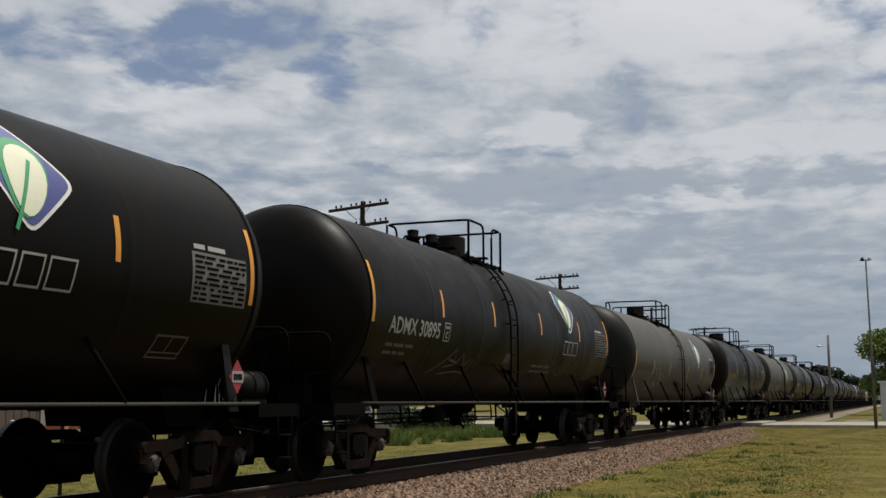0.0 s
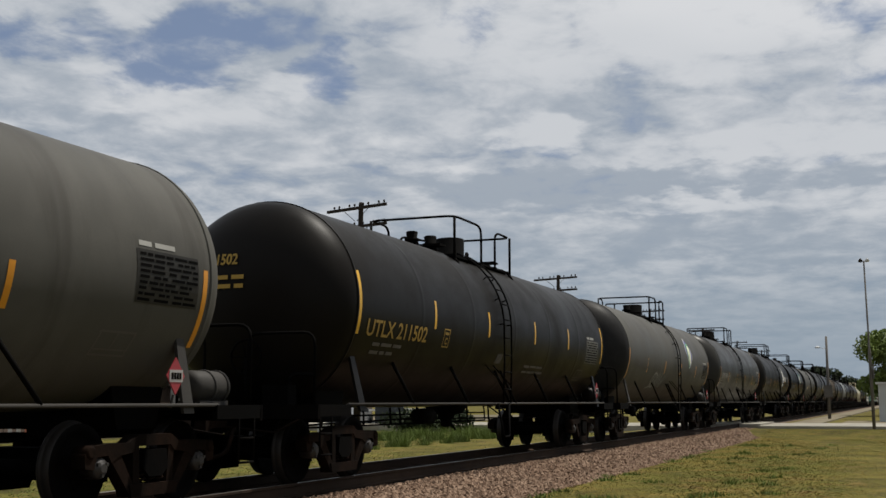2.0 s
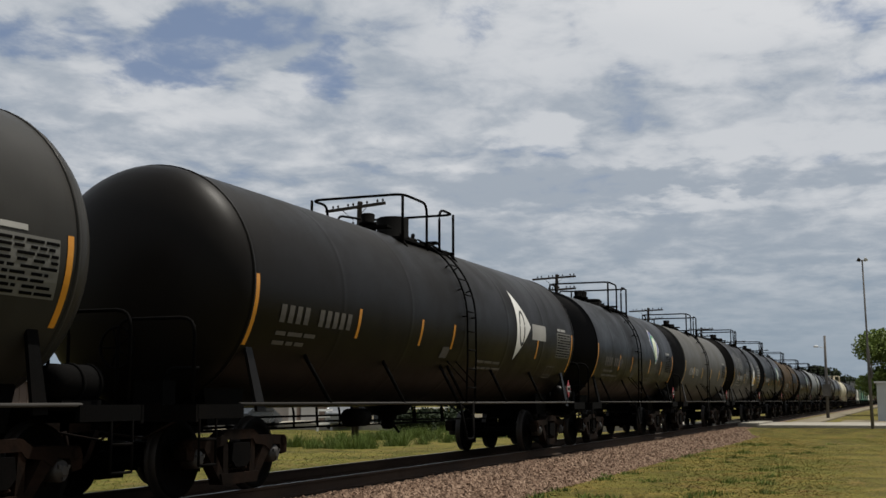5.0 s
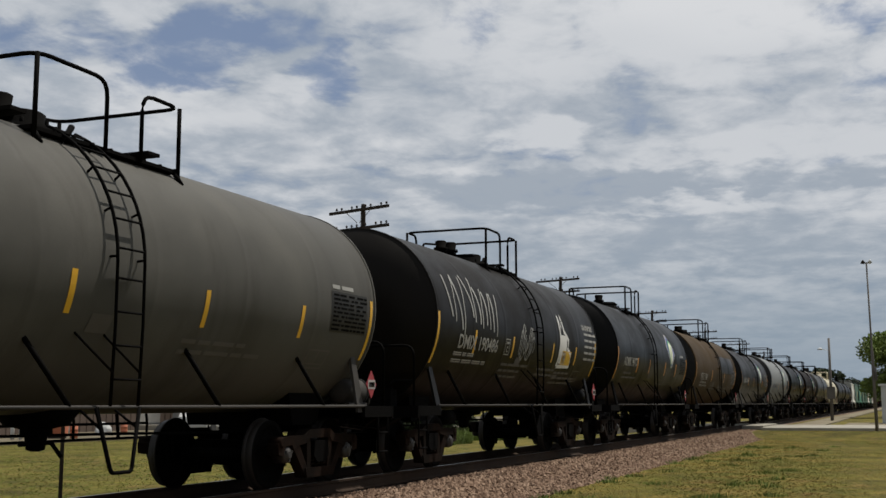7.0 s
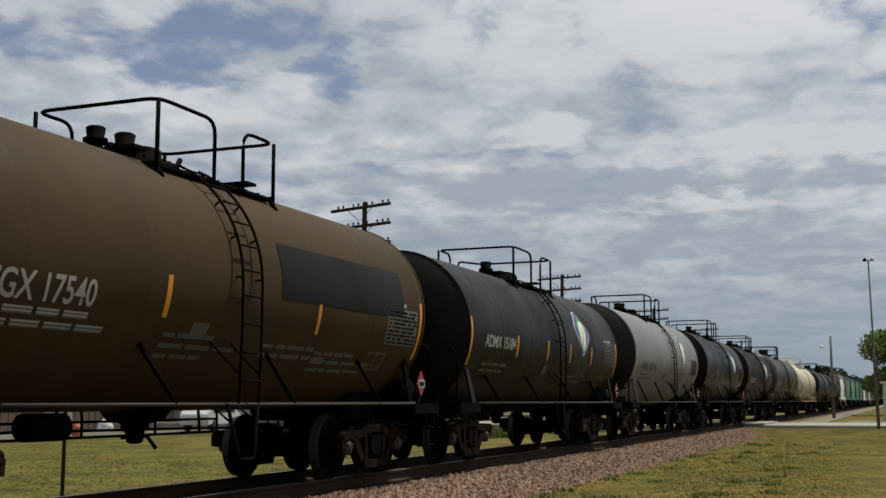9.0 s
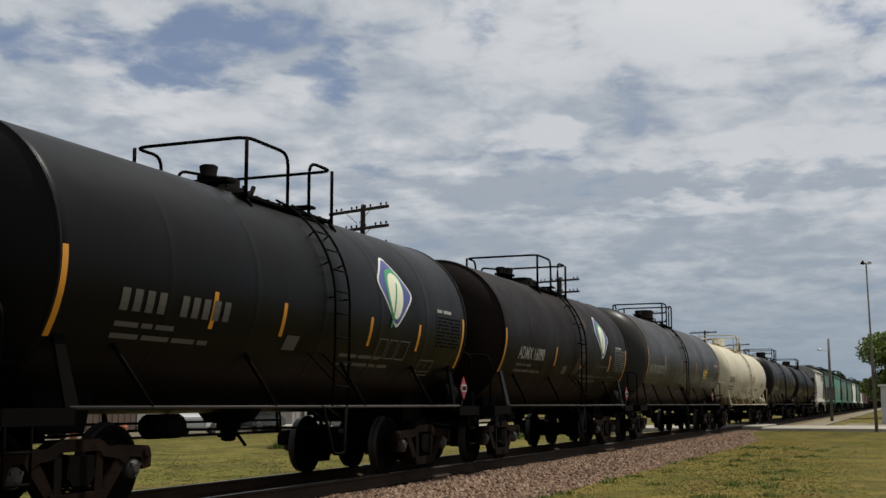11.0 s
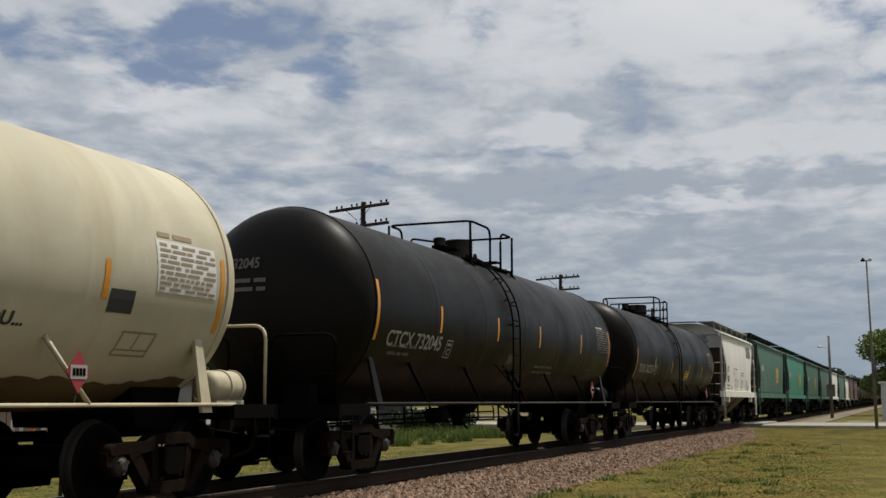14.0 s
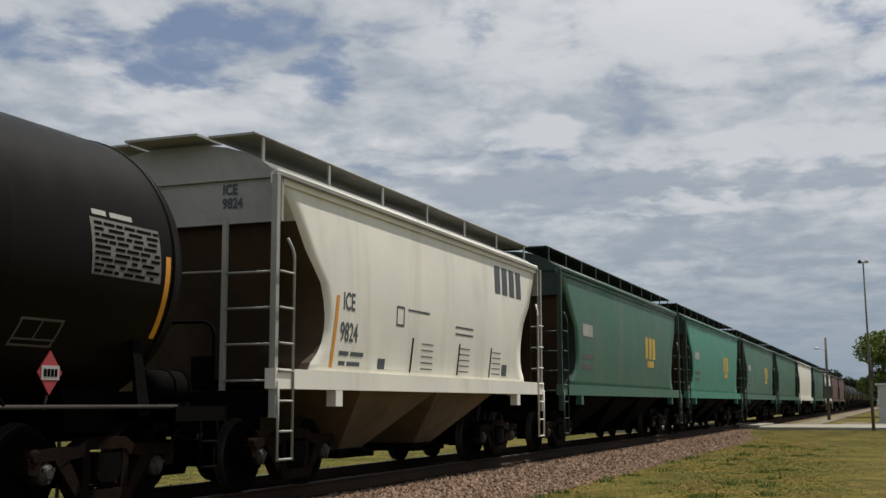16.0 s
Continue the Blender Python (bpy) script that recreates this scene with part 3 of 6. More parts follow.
def manway(car, x, top, mat, big=True):
    bm = bmesh.new()
    r = 0.30 if big else 0.27
    lathe(bm, [(top - 0.15, r + 0.16), (top + 0.03, r + 0.16), (top + 0.03, r + 0.06), (top + 0.06, r), (top + (0.42 if big else 0.20), r), (top + (0.44 if big else 0.22), r - 0.03)], "z", 24, Matrix.Translation((x, 0, 0)))
    for k in range(8):
        a = k * math.tau / 8
        tube(bm, [(x + (r + 0.1) * math.cos(a), (r + 0.1) * math.sin(a), top), (x + (r + 0.1) * math.cos(a), (r + 0.1) * math.sin(a), top + 0.10)], 0.022, 6)
    tube(bm, [(x + r, -0.1, top + 0.12), (x + r + 0.35, -0.12, top + 0.10), (x + r + 0.45, -0.1, top + 0.22)], 0.04, 6)
    part("manway", bm, mat, car, "bolted manway cover")


def valve(car, x, top, mat, y=0.0, s=1.0):
    bm = bmesh.new()
    lathe(bm, [(top - 0.1, 0.11 * s), (top + 0.14 * s, 0.10 * s), (top + 0.15 * s, 0.16 * s), (top + 0.20 * s, 0.16 * s), (top + 0.21 * s, 0.11 * s), (top + 0.34 * s, 0.13 * s), (top + 0.36 * s, 0.10 * s)], "z", 16, Matrix.Translation((x, y, 0)))
    tube(bm, bend([(x + 0.1, y, top + 0.17 * s), (x + 0.28, y, top + 0.17 * s), (x + 0.34, y, top - 0.05)], 0.08), 0.03, 6)
    part("relief_valve", bm, mat, car)


def emblem(car, x, s, radius, mid, k=1.0, bare=False):
    """A rounded blue lozenge with a cream leaf, and blank letter blocks under it."""
    bm = bmesh.new()
    def loz(grow):
        corners = [(-0.08, 0.72), (0.82, -0.05), (-0.02, -0.74), (-0.74, 0.11)]
        pts = []
        for n in range(4):
            a, c, b = (Vector(corners[(n + d) % 4]) for d in (-1, 0, 1))
            for t in (0.0, 0.25, 0.5, 0.75, 1.0):
                q = c + (a - c) * 0.16 * (1 - t) ** 2 + (b - c) * 0.16 * t ** 2
                pts.append((x + k * grow * q.x, s + k * grow * q.y))
        outline(bm, pts[::-1])
    loz(1.06)
    lay(bm, on_tank(radius, mid, 0.004))
    part("emblem", bm, WHITE, car, "white-edged blue and cream leaf emblem")
    bm = bmesh.new()
    loz(0.97)
    lay(bm, on_tank(radius, mid, 0.008))
    part("emblem_field", bm, NAVY, car)
    for w, h, mat, lift in ((0.40, 0.52, LEAF_GREEN, 0.012), (0.335, 0.46, LEAF_WHITE, 0.016)):
        bm = bmesh.new()
        pts = []
        for i in range(20):
            a = i / 20 * math.tau
            px, ps = w * math.sin(a) * (1 + 0.25 * math.cos(a)), h * math.cos(a)
            pts.append((x - 0.02 * k + k * (px * 0.95 + 0.14 * ps) + (0.02 if mat is LEAF_WHITE else 0.0), s - 0.07 * k + k * (ps - 0.10 * px) - (0.03 if mat is LEAF_WHITE else 0.0)))
        outline(bm, pts)
        lay(bm, on_tank(radius, mid, lift))
        part("emblem_leaf", bm, mat, car)
    bm = bmesh.new()
    ribbon(bm, [(x - 0.26 * k + k * (0.13 * t + 0.012 * t * t), s - k * 0.74 + k * 0.37 * t) for t in (0, 0.5, 1.0, 1.5, 2.0, 2.4)], 0.055 * k)
    lay(bm, on_tank(radius, mid, 0.020))
    part("emblem_vein", bm, LEAF_GREEN, car)
    bm = bmesh.new()
    x0 = x - 0.66 * k
    for w in (0.40, 0.40, 0.48):
        s0 = s - 1.36 * k
        for a in ((0, w, 0, 0.03), (0, w, 0.37, 0.40), (0, 0.03, 0, 0.40), (w - 0.03, w, 0, 0.40)):
            patch(bm, x0 + a[0] * k + 0.12 * k * a[2], x0 + a[1] * k + 0.12 * k * a[2], s0 + a[2] * k, s0 + a[3] * k, 0.12 * k * (a[3] - a[2]))
        x0 += (w + 0.07) * k
    lay(bm, on_tank(radius, mid, 0.005))
    part("emblem_blocks", bm, LETTER_DIM if bare else LETTER, car, "outlined letter blocks")


def placard(car, x, z, y=-1.50):
    bm = bmesh.new()
    prism(bm, [(x, z - 0.20), (x + 0.165, z), (x, z + 0.20), (x - 0.165, z)], y, y + 0.012)
    p = part("placard", bm, RED, car, "red diamond hazard placard")
    bm = bmesh.new()
    box(bm, x - 0.12, x + 0.12, y - 0.006, y - 0.001, z - 0.065, z + 0.065)
    part("placard_field", bm, PLACARD_WHITE, p)
    bm = bmesh.new()
    for i in range(4):
        box(bm, x - 0.09 + i * 0.048, x - 0.055 + i * 0.048, y - 0.010, y - 0.007, z - 0.035, z + 0.035)
    part("placard_number", bm, BLACK, p)
    bm = bmesh.new()
    tube(bm, [(x, y + 0.03, z - 0.2), (x, y + 0.06, 1.06)], 0.014, 5)
    part("placard_post", bm, RAIL_PIPE, p)


def sides(car, radius, mid, rows):
    """Lettering rows: (kind, material, ...) on the tank's near side."""
    skin = on_tank(radius, mid, 0.007)
    for kind, mat, *a in rows:
        bm = bmesh.new()
        if kind == "words":
            words(bm, *a)
        elif kind == "span":
            text, x0, x1, foot, tall = a
            words(bm, text, 0.0, foot, tall)
            wide = max(v.co.x for v in bm.verts)
            for v in bm.verts:
                v.co.x = x0 + v.co.x * (x1 - x0) / wide
        elif kind == "grime":
            x0, x1, foot, seed = a
            rng = random.Random(seed)
            level, step = -1.0, 0.12
            last = level
            for n in range(int((x1 - x0) / step)):
                level += (-1.22 - level) * 0.12 + rng.uniform(-0.05, 0.05)
                x = x0 + n * step
                bm.faces.new([bm.verts.new(p) for p in ((x, foot, 0), (x + step, foot, 0), (x + step, level, 0), (x, last, 0))])
                last = level
        elif kind == "blot":
            outline(bm, *a)
        elif kind == "bars":
            x, s, lines = a
            rng = random.Random(int(x * 100) + 7)
            for i in range(lines):
                bars(bm, x, s - i * 0.13, [rng.uniform(0.16, 0.5) for _ in range(rng.choice((3, 4, 4)))], 0.055)
        elif kind == "patch":
            patch(bm, *a)
        elif kind == "frame":
            x, s, w, h = a
            for b in ((0, w, 0, 0.02), (0, w, h - 0.02, h), (0, 0.02, 0, h), (w - 0.02, w, 0, h), (w * 0.2, w * 0.8, h * 0.68, h * 0.82)):
                patch(bm, x + b[0], x + b[1], s + b[2], s + b[3])
            words(bm, "C", x + w * 0.3, s + h * 0.18, h * 0.34)
        elif kind == "tag":
            x, s, w, h, loops, seed, width = a
            rng = random.Random(seed)
            for j in range(3):
                ribbon(bm, scribble(rng, x + w * 0.3 * j, s + rng.uniform(0, 0.3) * h, w * 0.42, h * rng.uniform(0.6, 1.0), loops), width * rng.uniform(0.6, 1.2))
        elif kind == "line":
            pts, width = a
            ribbon(bm, pts, width)
        name = {"words": "lettering", "bars": "stencil", "patch": "panel", "span": "lettering", "grime": "grime_stain", "blot": "paint_scar", "frame": "stencil", "tag": "graffiti", "line": "graffiti"}[kind]
        lay(bm, skin)
        part(name, bm, mat, car)


def recolor(car, names, mat):
    for ob in car.children_recursive:
        if ob.name.split(".")[0] in names:
            for slot in ob.material_slots:
                slot.link = "OBJECT"
                slot.material = mat


def head_marks(car, text, spec, mat):
    """Small lettering on the leading head."""
    r, mid, seam, head = spec["radius"], spec["mid"], spec["seam"], spec["head"]
    bm = bmesh.new()
    words(bm, text, -0.60, 0.52, 0.15, 0.9)
    bars(bm, -0.45, 0.30, [0.3, 0.2], 0.06)
    bars(bm, -0.45, 0.17, [0.35, 0.15], 0.06)
    k = 0
    while k < 12:
        bmesh.ops.bisect_plane(bm, geom=bm.verts[:] + bm.edges[:] + bm.faces[:], plane_co=(-0.6 + k * 0.1, 0, 0), plane_no=(1, 0, 0))
        k += 1
    for v in bm.verts:
        y, z = -v.co.x, v.co.y
        p = min(0.99, math.hypot(y, z) / r)
        depth = head * (1 - p ** 3.2) if spec["flat_head"] else head * math.sqrt(1 - p * p)
        v.co = (-seam - depth - 0.022, y, mid + z)
    part("lettering", bm, mat, car)


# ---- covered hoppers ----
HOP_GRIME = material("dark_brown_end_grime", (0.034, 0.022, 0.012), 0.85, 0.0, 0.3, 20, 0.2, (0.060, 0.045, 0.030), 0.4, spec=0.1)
HOP_DUST = material("beige_grain_dust", (0.150, 0.115, 0.080), 0.9, 0.0, 0.25, 25, 0.2, (0.08, 0.055, 0.035), 0.5, spec=0.1)


def make_hopper(half, zt, bays, body_mat, dirt_mat, frame_mat):
    """A covered hopper; half is the length from its middle to the coupler's face."""
    car = new("hopper_car")
    e = half - 0.55
    w = 1.58
    zs = 1.52
    # body: sides end in a curve where the slope sheets come through, and bulge a little
    bm = bmesh.new()
    nx = 28
    def side(sy):
        grid = []
        ends = {zs: e - 1.02, zs + 0.13: e - 1.10, zs + 0.26: e - 1.26, zs + 0.40: e - 1.36, zs + 0.58: e - 1.41, zs + 0.76: e - 1.41, zs + 0.98: e - 1.35, zt - 1.30: e - 1.25, zt - 0.90: e - 0.82, zt - 0.56: e - 0.58, zt - 0.18: e - 0.28, zt - 0.08: e - 0.24}
        zlist = sorted(ends)
        for z in zlist:
            t = (z - zs) / (zt - zs)
            bulge = 0.07 * math.sin(math.pi * min(1, max(0, t)))
            grid.append([bm.verts.new((ends[z] * (2 * i / nx - 1), sy * (w - 0.09 + bulge), z)) for i in range(nx + 1)])
        for a, b in zip(grid, grid[1:]):
            for i in range(nx):
                bm.faces.new((a[i], a[i + 1], b[i + 1], b[i])).smooth = True
        return grid
    a, b = side(-1), side(1)
    for i in range(nx):
        bm.faces.new((a[0][i], b[0][i], b[0][i + 1], a[0][i + 1]))
        bm.faces.new((a[-1][i], a[-1][i + 1], b[-1][i + 1], b[-1][i]))
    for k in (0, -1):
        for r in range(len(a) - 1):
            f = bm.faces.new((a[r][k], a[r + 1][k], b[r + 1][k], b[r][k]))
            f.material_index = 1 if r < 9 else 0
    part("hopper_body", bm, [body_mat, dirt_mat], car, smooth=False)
    # arched upper end panels, and the grimy end walls under them
    for d in (-1, 1):
        bm = bmesh.new()
        arch = [(w - 0.02 - (2 * w - 0.04) * i / 12, zt - 0.08 + 0.49 * (1 - abs(1 - i / 6.0) ** 3)) for i in range(13)]
        ring = [(-w + 0.02, zt - 0.62), (w - 0.02, zt - 0.62)] + arch
        a = [bm.verts.new((d * (e - 0.17), y, z)) for y, z in ring]
        b = [bm.verts.new((d * (e - 0.23), y, z)) for y, z in ring]
        bm.faces.new(a), bm.faces.new(b[::-1])
        for i in range(len(ring)):
            k = (i + 1) % len(ring)
            bm.faces.new((a[i], b[i], b[k], a[k]))
        part("end_panel", bm, frame_mat, car, "grey painted end panel")
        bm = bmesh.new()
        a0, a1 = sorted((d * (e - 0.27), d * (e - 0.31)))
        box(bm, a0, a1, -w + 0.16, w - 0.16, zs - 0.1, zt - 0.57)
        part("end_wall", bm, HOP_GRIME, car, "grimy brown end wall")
    # roof, eaves
    bm = bmesh.new()
    n = 12
    lo, hi = [], []
    for i in range(n + 1):
        y = -w + 2 * w * i / n
        z = zt - 0.06 + 0.49 * (1 - (abs(y) / w) ** 3)
        lo.append(bm.verts.new((-e + 0.12, y, z)))
        hi.append(bm.verts.new((e - 0.12, y, z)))
    for i in range(n):
        bm.faces.new((lo[i], lo[i + 1], hi[i + 1], hi[i])).smooth = True
    bm.faces.new(lo), bm.faces.new(hi[::-1]), bm.faces.new((lo[0], hi[0], hi[-1], lo[-1]))
    part("roof", bm, frame_mat, car)
    for sy in (-1, 1):
        bm = bmesh.new()
        y0, y1 = sorted((sy * (w - 0.14), sy * (w - 0.045)))
        box(bm, -e + 0.10, e - 0.10, y0, y1, zt - 0.14, zt + 0.0)
        tube(bm, [(-e + 0.10, sy * (w - 0.07), zt + 0.01), (e - 0.10, sy * (w - 0.07), zt + 0.01)], 0.035, 6)
        part("eave", bm, body_mat, car)
        # side sill
        bm = bmesh.new()
        y0, y1 = sorted((sy * (w - 0.12), sy * (w + 0.03)))
        box(bm, -e, e, y0, y1, zs - 0.22, zs + 0.0)
        box(bm, -e, e, y0, y1 + 0.02 if sy > 0 else y1, zs + 0.0, zs + 0.03)
        for d in (-1, 1):
            xx = d * (e - 1.75)
            box(bm, xx - 0.10, xx + 0.10, y0 + 0.003, y1 - 0.003, zs - 0.44, zs - 0.2)
        part("side_sill", bm, body_mat, car)
    # running board on posts along the roof edge
    for sy in (-1, 1):
        bm = bmesh.new()
        y0, y1 = sorted((sy * 0.60, sy * 1.25))
        box(bm, -e - 0.05, e + 0.05, y0, y1, zt + 0.47, zt + 0.50)
        yo = sy * 1.26
        tube(bm, [(-e - 0.05, yo, zt + 0.49), (e + 0.05, yo, zt + 0.49)], 0.02, 5)
        part("running_board", bm, frame_mat, car, "grey grating running board")
        k = 7 if half < 8 else 11
        for i in range(k):
            x = (e - 0.2) * (2 * i / (k - 1) - 1)
            bm = bmesh.new()
            box(bm, x - 0.03, x + 0.03, yo - 0.012, yo + 0.012, zt + 0.06, zt + 0.48)
            part("running_board_post", bm, frame_mat, car)
    for d in (-1, 1):
        bm = bmesh.new()
        a0, a1 = sorted((d * (e - 0.35), d * (e + 0.24)))
        box(bm, a0, a1, -0.55, 0.55, zt + 0.47, zt + 0.50)
        part("running_board", bm, frame_mat, car)
        # end cage: corner posts, rungs, end sill
        for sy in (-1, 1):
            bm = bmesh.new()
            box(bm, d * (e - 0.05) - 0.04, d * (e - 0.05) + 0.04, sy * (w - 0.03) - 0.04, sy * (w - 0.03) + 0.04, 0.95, zt - 0.05)
            part("corner_post", bm, frame_mat, car)
        bm = bmesh.new()
        box(bm, d * (e - 0.06) - 0.03, d * (e - 0.06) + 0.03, -0.85, -0.79, 1.2, zt - 0.6)
        part("ladder_stile", bm, frame_mat, car)
        bm = bmesh.new()
        x = d * (e - 0.05)
        for z in (2.75, 2.3, 1.85, 1.40):
            tube(bm, [(x, -w + 0.03, z), (x, -0.82, z)], 0.016, 5)
        tube(bm, [(x, -0.82, 2.78), (x, 0.9, 2.78)], 0.014, 5)
        part("end_ladder", bm, frame_mat, car)
        bm = bmesh.new()
        x1 = d * (e - 0.42)
        tube(bm, bend([(x1, -w - 0.04, 0.42), (x1, -w - 0.04, 3.02), (x1 + d * 0.08, -w + 0.02, 3.2)], 0.1), 0.02, 6)
        tube(bm, [(x, -w - 0.04, 0.42), (x, -w - 0.04, 1.4)], 0.02, 6)
        for z in (0.44, 0.78, 1.15, 1.52, 1.86, 2.30, 2.75):
            tube(bm, [(x, -w - 0.04, z), (x1, -w - 0.04, z)], 0.016, 5)
        part("side_ladder", bm, frame_mat if d < 0 else body_mat, car)
        bm = bmesh.new()
        a0, a1 = sorted((d * e, d * (e - 0.16)))
        box(bm, a0, a1, -w + 0.1, w - 0.1, 0.95, 1.28)
        part("end_sill", bm, BLACK, car)
        bm = bmesh.new()
        a0, a1 = sorted((d * (half - 0.5), d * (half - 2.5)))
        box(bm, a0, a1, -0.27, 0.27, 0.75, 1.2)
        part("draft_sill", bm, BLACK, car)
        bm = bmesh.new()
        prism(bm, [(d * (half - 0.55), 0.78), (d * (half - 0.55), 0.98), (d * (half - 0.16), 0.98), (d * half, 1.02), (d * half, 0.72), (d * (half - 0.16), 0.78)], -0.12, 0.12)
        tube(bm, bend([(d * (half - 0.35), -0.35, 0.80), (d * (half - 0.2), -0.32, 0.45), (d * half, -0.18, 0.38)], 0.1), 0.028, 6)
        part("coupler", bm, FRAME, car)
        for sy in (-1, 1):
            bm = bmesh.new()
            tube(bm, [(d * (e - 0.4), sy * 0.6, 1.2), (d * (e - 1.0), sy * 0.9, zt - 1.0)], 0.05, 6)
            part("end_brace", bm, BLACK, car)
        make_truck(car, d * (half - 2.05))
    bm = bmesh.new()
    lathe(bm, [(-e + 0.3, 0.05), (-e + 0.32, 0.17), (-e + 0.9, 0.17), (-e + 0.92, 0.05)], "x", 16, Matrix.Translation((0, 0.4, 1.55)))
    part("air_reservoir", bm, BLACK, car)
    bm = bmesh.new()
    box(bm, -e + 0.25, -e + 0.6, -0.6, -0.2, 1.3, 1.75)
    bmesh.ops.bevel(bm, geom=bm.edges[:], offset=0.03, segments=2, affect="EDGES")
    part("brake_valve", bm, BLACK, car)
    # discharge bays
    span = (half - 3.3) * 2
    for i in range(bays):
        x0 = -span / 2 + span * i / bays + 0.05
        x1 = x0 + span / bays - 0.10
        c = (x0 + x1) / 2
        bm = bmesh.new()
        up = [bm.verts.new(p) for p in ((x0, -w + 0.14, zs - 0.2), (x1, -w + 0.14, zs - 0.2), (x1, w - 0.14, zs - 0.2), (x0, w - 0.14, zs - 0.2))]
        dn = [bm.verts.new(p) for p in ((c - 0.42, -0.55, 0.42), (c + 0.42, -0.55, 0.42), (c + 0.42, 0.55, 0.42), (c - 0.42, 0.55, 0.42))]
        bm.faces.new(up[::-1]), bm.faces.new(dn)
        for k in range(4):
            bm.faces.new((up[k], up[(k + 1) % 4], dn[(k + 1) % 4], dn[k]))
        bay = part("discharge_bay", bm, HOP_DUST if bays == 2 else BLACK, car, "dusty sloping discharge bay")
        bm = bmesh.new()
        box(bm, c - 0.5, c + 0.5, -0.62, 0.62, 0.28, 0.418)
        tube(bm, [(c - 0.1, -1.0, 0.36), (c - 0.1, 1.0, 0.36)], 0.05, 8)
        part("outlet_gate", bm, BLACK, bay)
    return car


def on_hopper(place_zt, w=1.58, zs=1.52, lift=0.005):
    def place(x, s):
        t = min(1.0, max(0.0, (s - zs) / (place_zt - zs)))
        return (x, -(w - 0.09 + 0.07 * math.sin(math.pi * t) + lift), s)
    return place


# ---- the train ----
LONG = dict(half=9.05, seam=7.36, head=0.80, radius=1.53, mid=2.56, flat_head=False)
SHORT = dict(half=6.62, seam=5.38, head=0.42, radius=1.50, mid=2.51, flat_head=True)
SPEED = 18.95
GREY = tank_paint("weathered_grey_tank_paint", (0.0819, 0.0787, 0.0704), 0.5)
MID_GREY = tank_paint("dark_grey_tank_paint", (0.0340, 0.0325, 0.0295), 0.36)
PALE = tank_paint("light_grey_tank_paint", (0.1791, 0.1872, 0.1872), 0.55, (0.12, 0.11, 0.10), 0.3)
COAL = tank_paint("black_brown_tank_paint", (0.0073, 0.0054, 0.0038), 0.5)
JET = tank_paint("blue_black_tank_paint", (0.0072, 0.0068, 0.0066), 0.46, (0.014, 0.013, 0.012))
SLATE = tank_paint("charcoal_tank_paint", (0.0122, 0.0108, 0.0096), 0.48)
SOOT = tank_paint("sooty_brown_tank_paint", (0.0115, 0.0095, 0.0076), 0.5)
BROWN = tank_paint("dusty_brown_tank_paint", (0.0518, 0.0333, 0.0155), 0.6)
RUSTY = tank_paint("rusty_dark_brown_tank_paint", (0.0127, 0.0069, 0.0049), 0.6, (0.012, 0.008, 0.006), 0.5)
# near-black colour that paints in the shade on heads turned from the sun
SHADED_HEAD = material("soot_black_tank_head", (0.017, 0.0165, 0.0165), 0.5, 0.0, 0.35, 30, 0.08, (0.034, 0.031, 0.028), 0.5, (0.7, 0.7, 0.35), spec=0.06)
CREAM = tank_paint("dirty_cream_tank_paint", (0.470, 0.432, 0.325), 0.5, (0.36, 0.26, 0.14), 0.35)
CREAM_TRIM = material("cream_painted_steel", (0.4100, 0.3608, 0.2460), 0.6, 0.0, 0.2, 30, 0.1, (0.25, 0.15, 0.07), 0.4)
CREAM_GRIME = material("brown_tank_grime", (0.110, 0.078, 0.042), 0.8, 0.0, 0.25, 25, 0.1, (0.13, 0.095, 0.05), 0.4, (1.2, 0.6, 0.6), spec=0.1)
FADED_TAN = material("faded_tan_paint", (0.26, 0.20, 0.12), 0.7, 0.0, 0.2, 40, 0.0)
HOP_WHITE = material("off_white_hopper_paint", (0.70, 0.68, 0.605), 0.55, 0.0, 0.06, 45, 0.05, (0.42, 0.38, 0.30), 0.30, (1.4, 1.0, 0.25))
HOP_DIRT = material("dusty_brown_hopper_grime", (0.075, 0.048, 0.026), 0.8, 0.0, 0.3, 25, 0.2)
HOP_GREY = material("grey_hopper_frame_paint", (0.2897, 0.2897, 0.2682), 0.6, 0.0, 0.15, 30, 0.1, (0.12, 0.10, 0.08), 0.4)
HOP_GREEN = material("faded_green_hopper_paint", (0.030, 0.108, 0.068), 0.55, 0.0, 0.16, 45, 0.05, (0.10, 0.12, 0.09), 0.6, (1.2, 1.0, 0.3))
HOP_TEAL = material("bright_green_hopper_paint", (0.0333, 0.1998, 0.1332), 0.5, 0.0, 0.10, 45, 0.05, (0.05, 0.16, 0.11), 0.4, (1.2, 1.0, 0.3))
HOP_DARK = material("dark_green_hopper_frame", (0.0148, 0.0333, 0.0259), 0.6, 0.0, 0.2, 30, 0.1)
HOP_RED = material("oxide_red_hopper_paint", (0.0888, 0.0259, 0.0192), 0.6, 0.0, 0.2, 45, 0.05, (0.05, 0.03, 0.02), 0.5)
SCAR = material("bare_brown_primer", (0.075, 0.058, 0.044), 0.85, 0.0, 0.4, 9, 0.1, spec=0.05)
GOLD_BLOCK = material("faded_yellow_emblem", (0.45, 0.30, 0.03), 0.6, 0.0, 0.2, 40, 0.0)

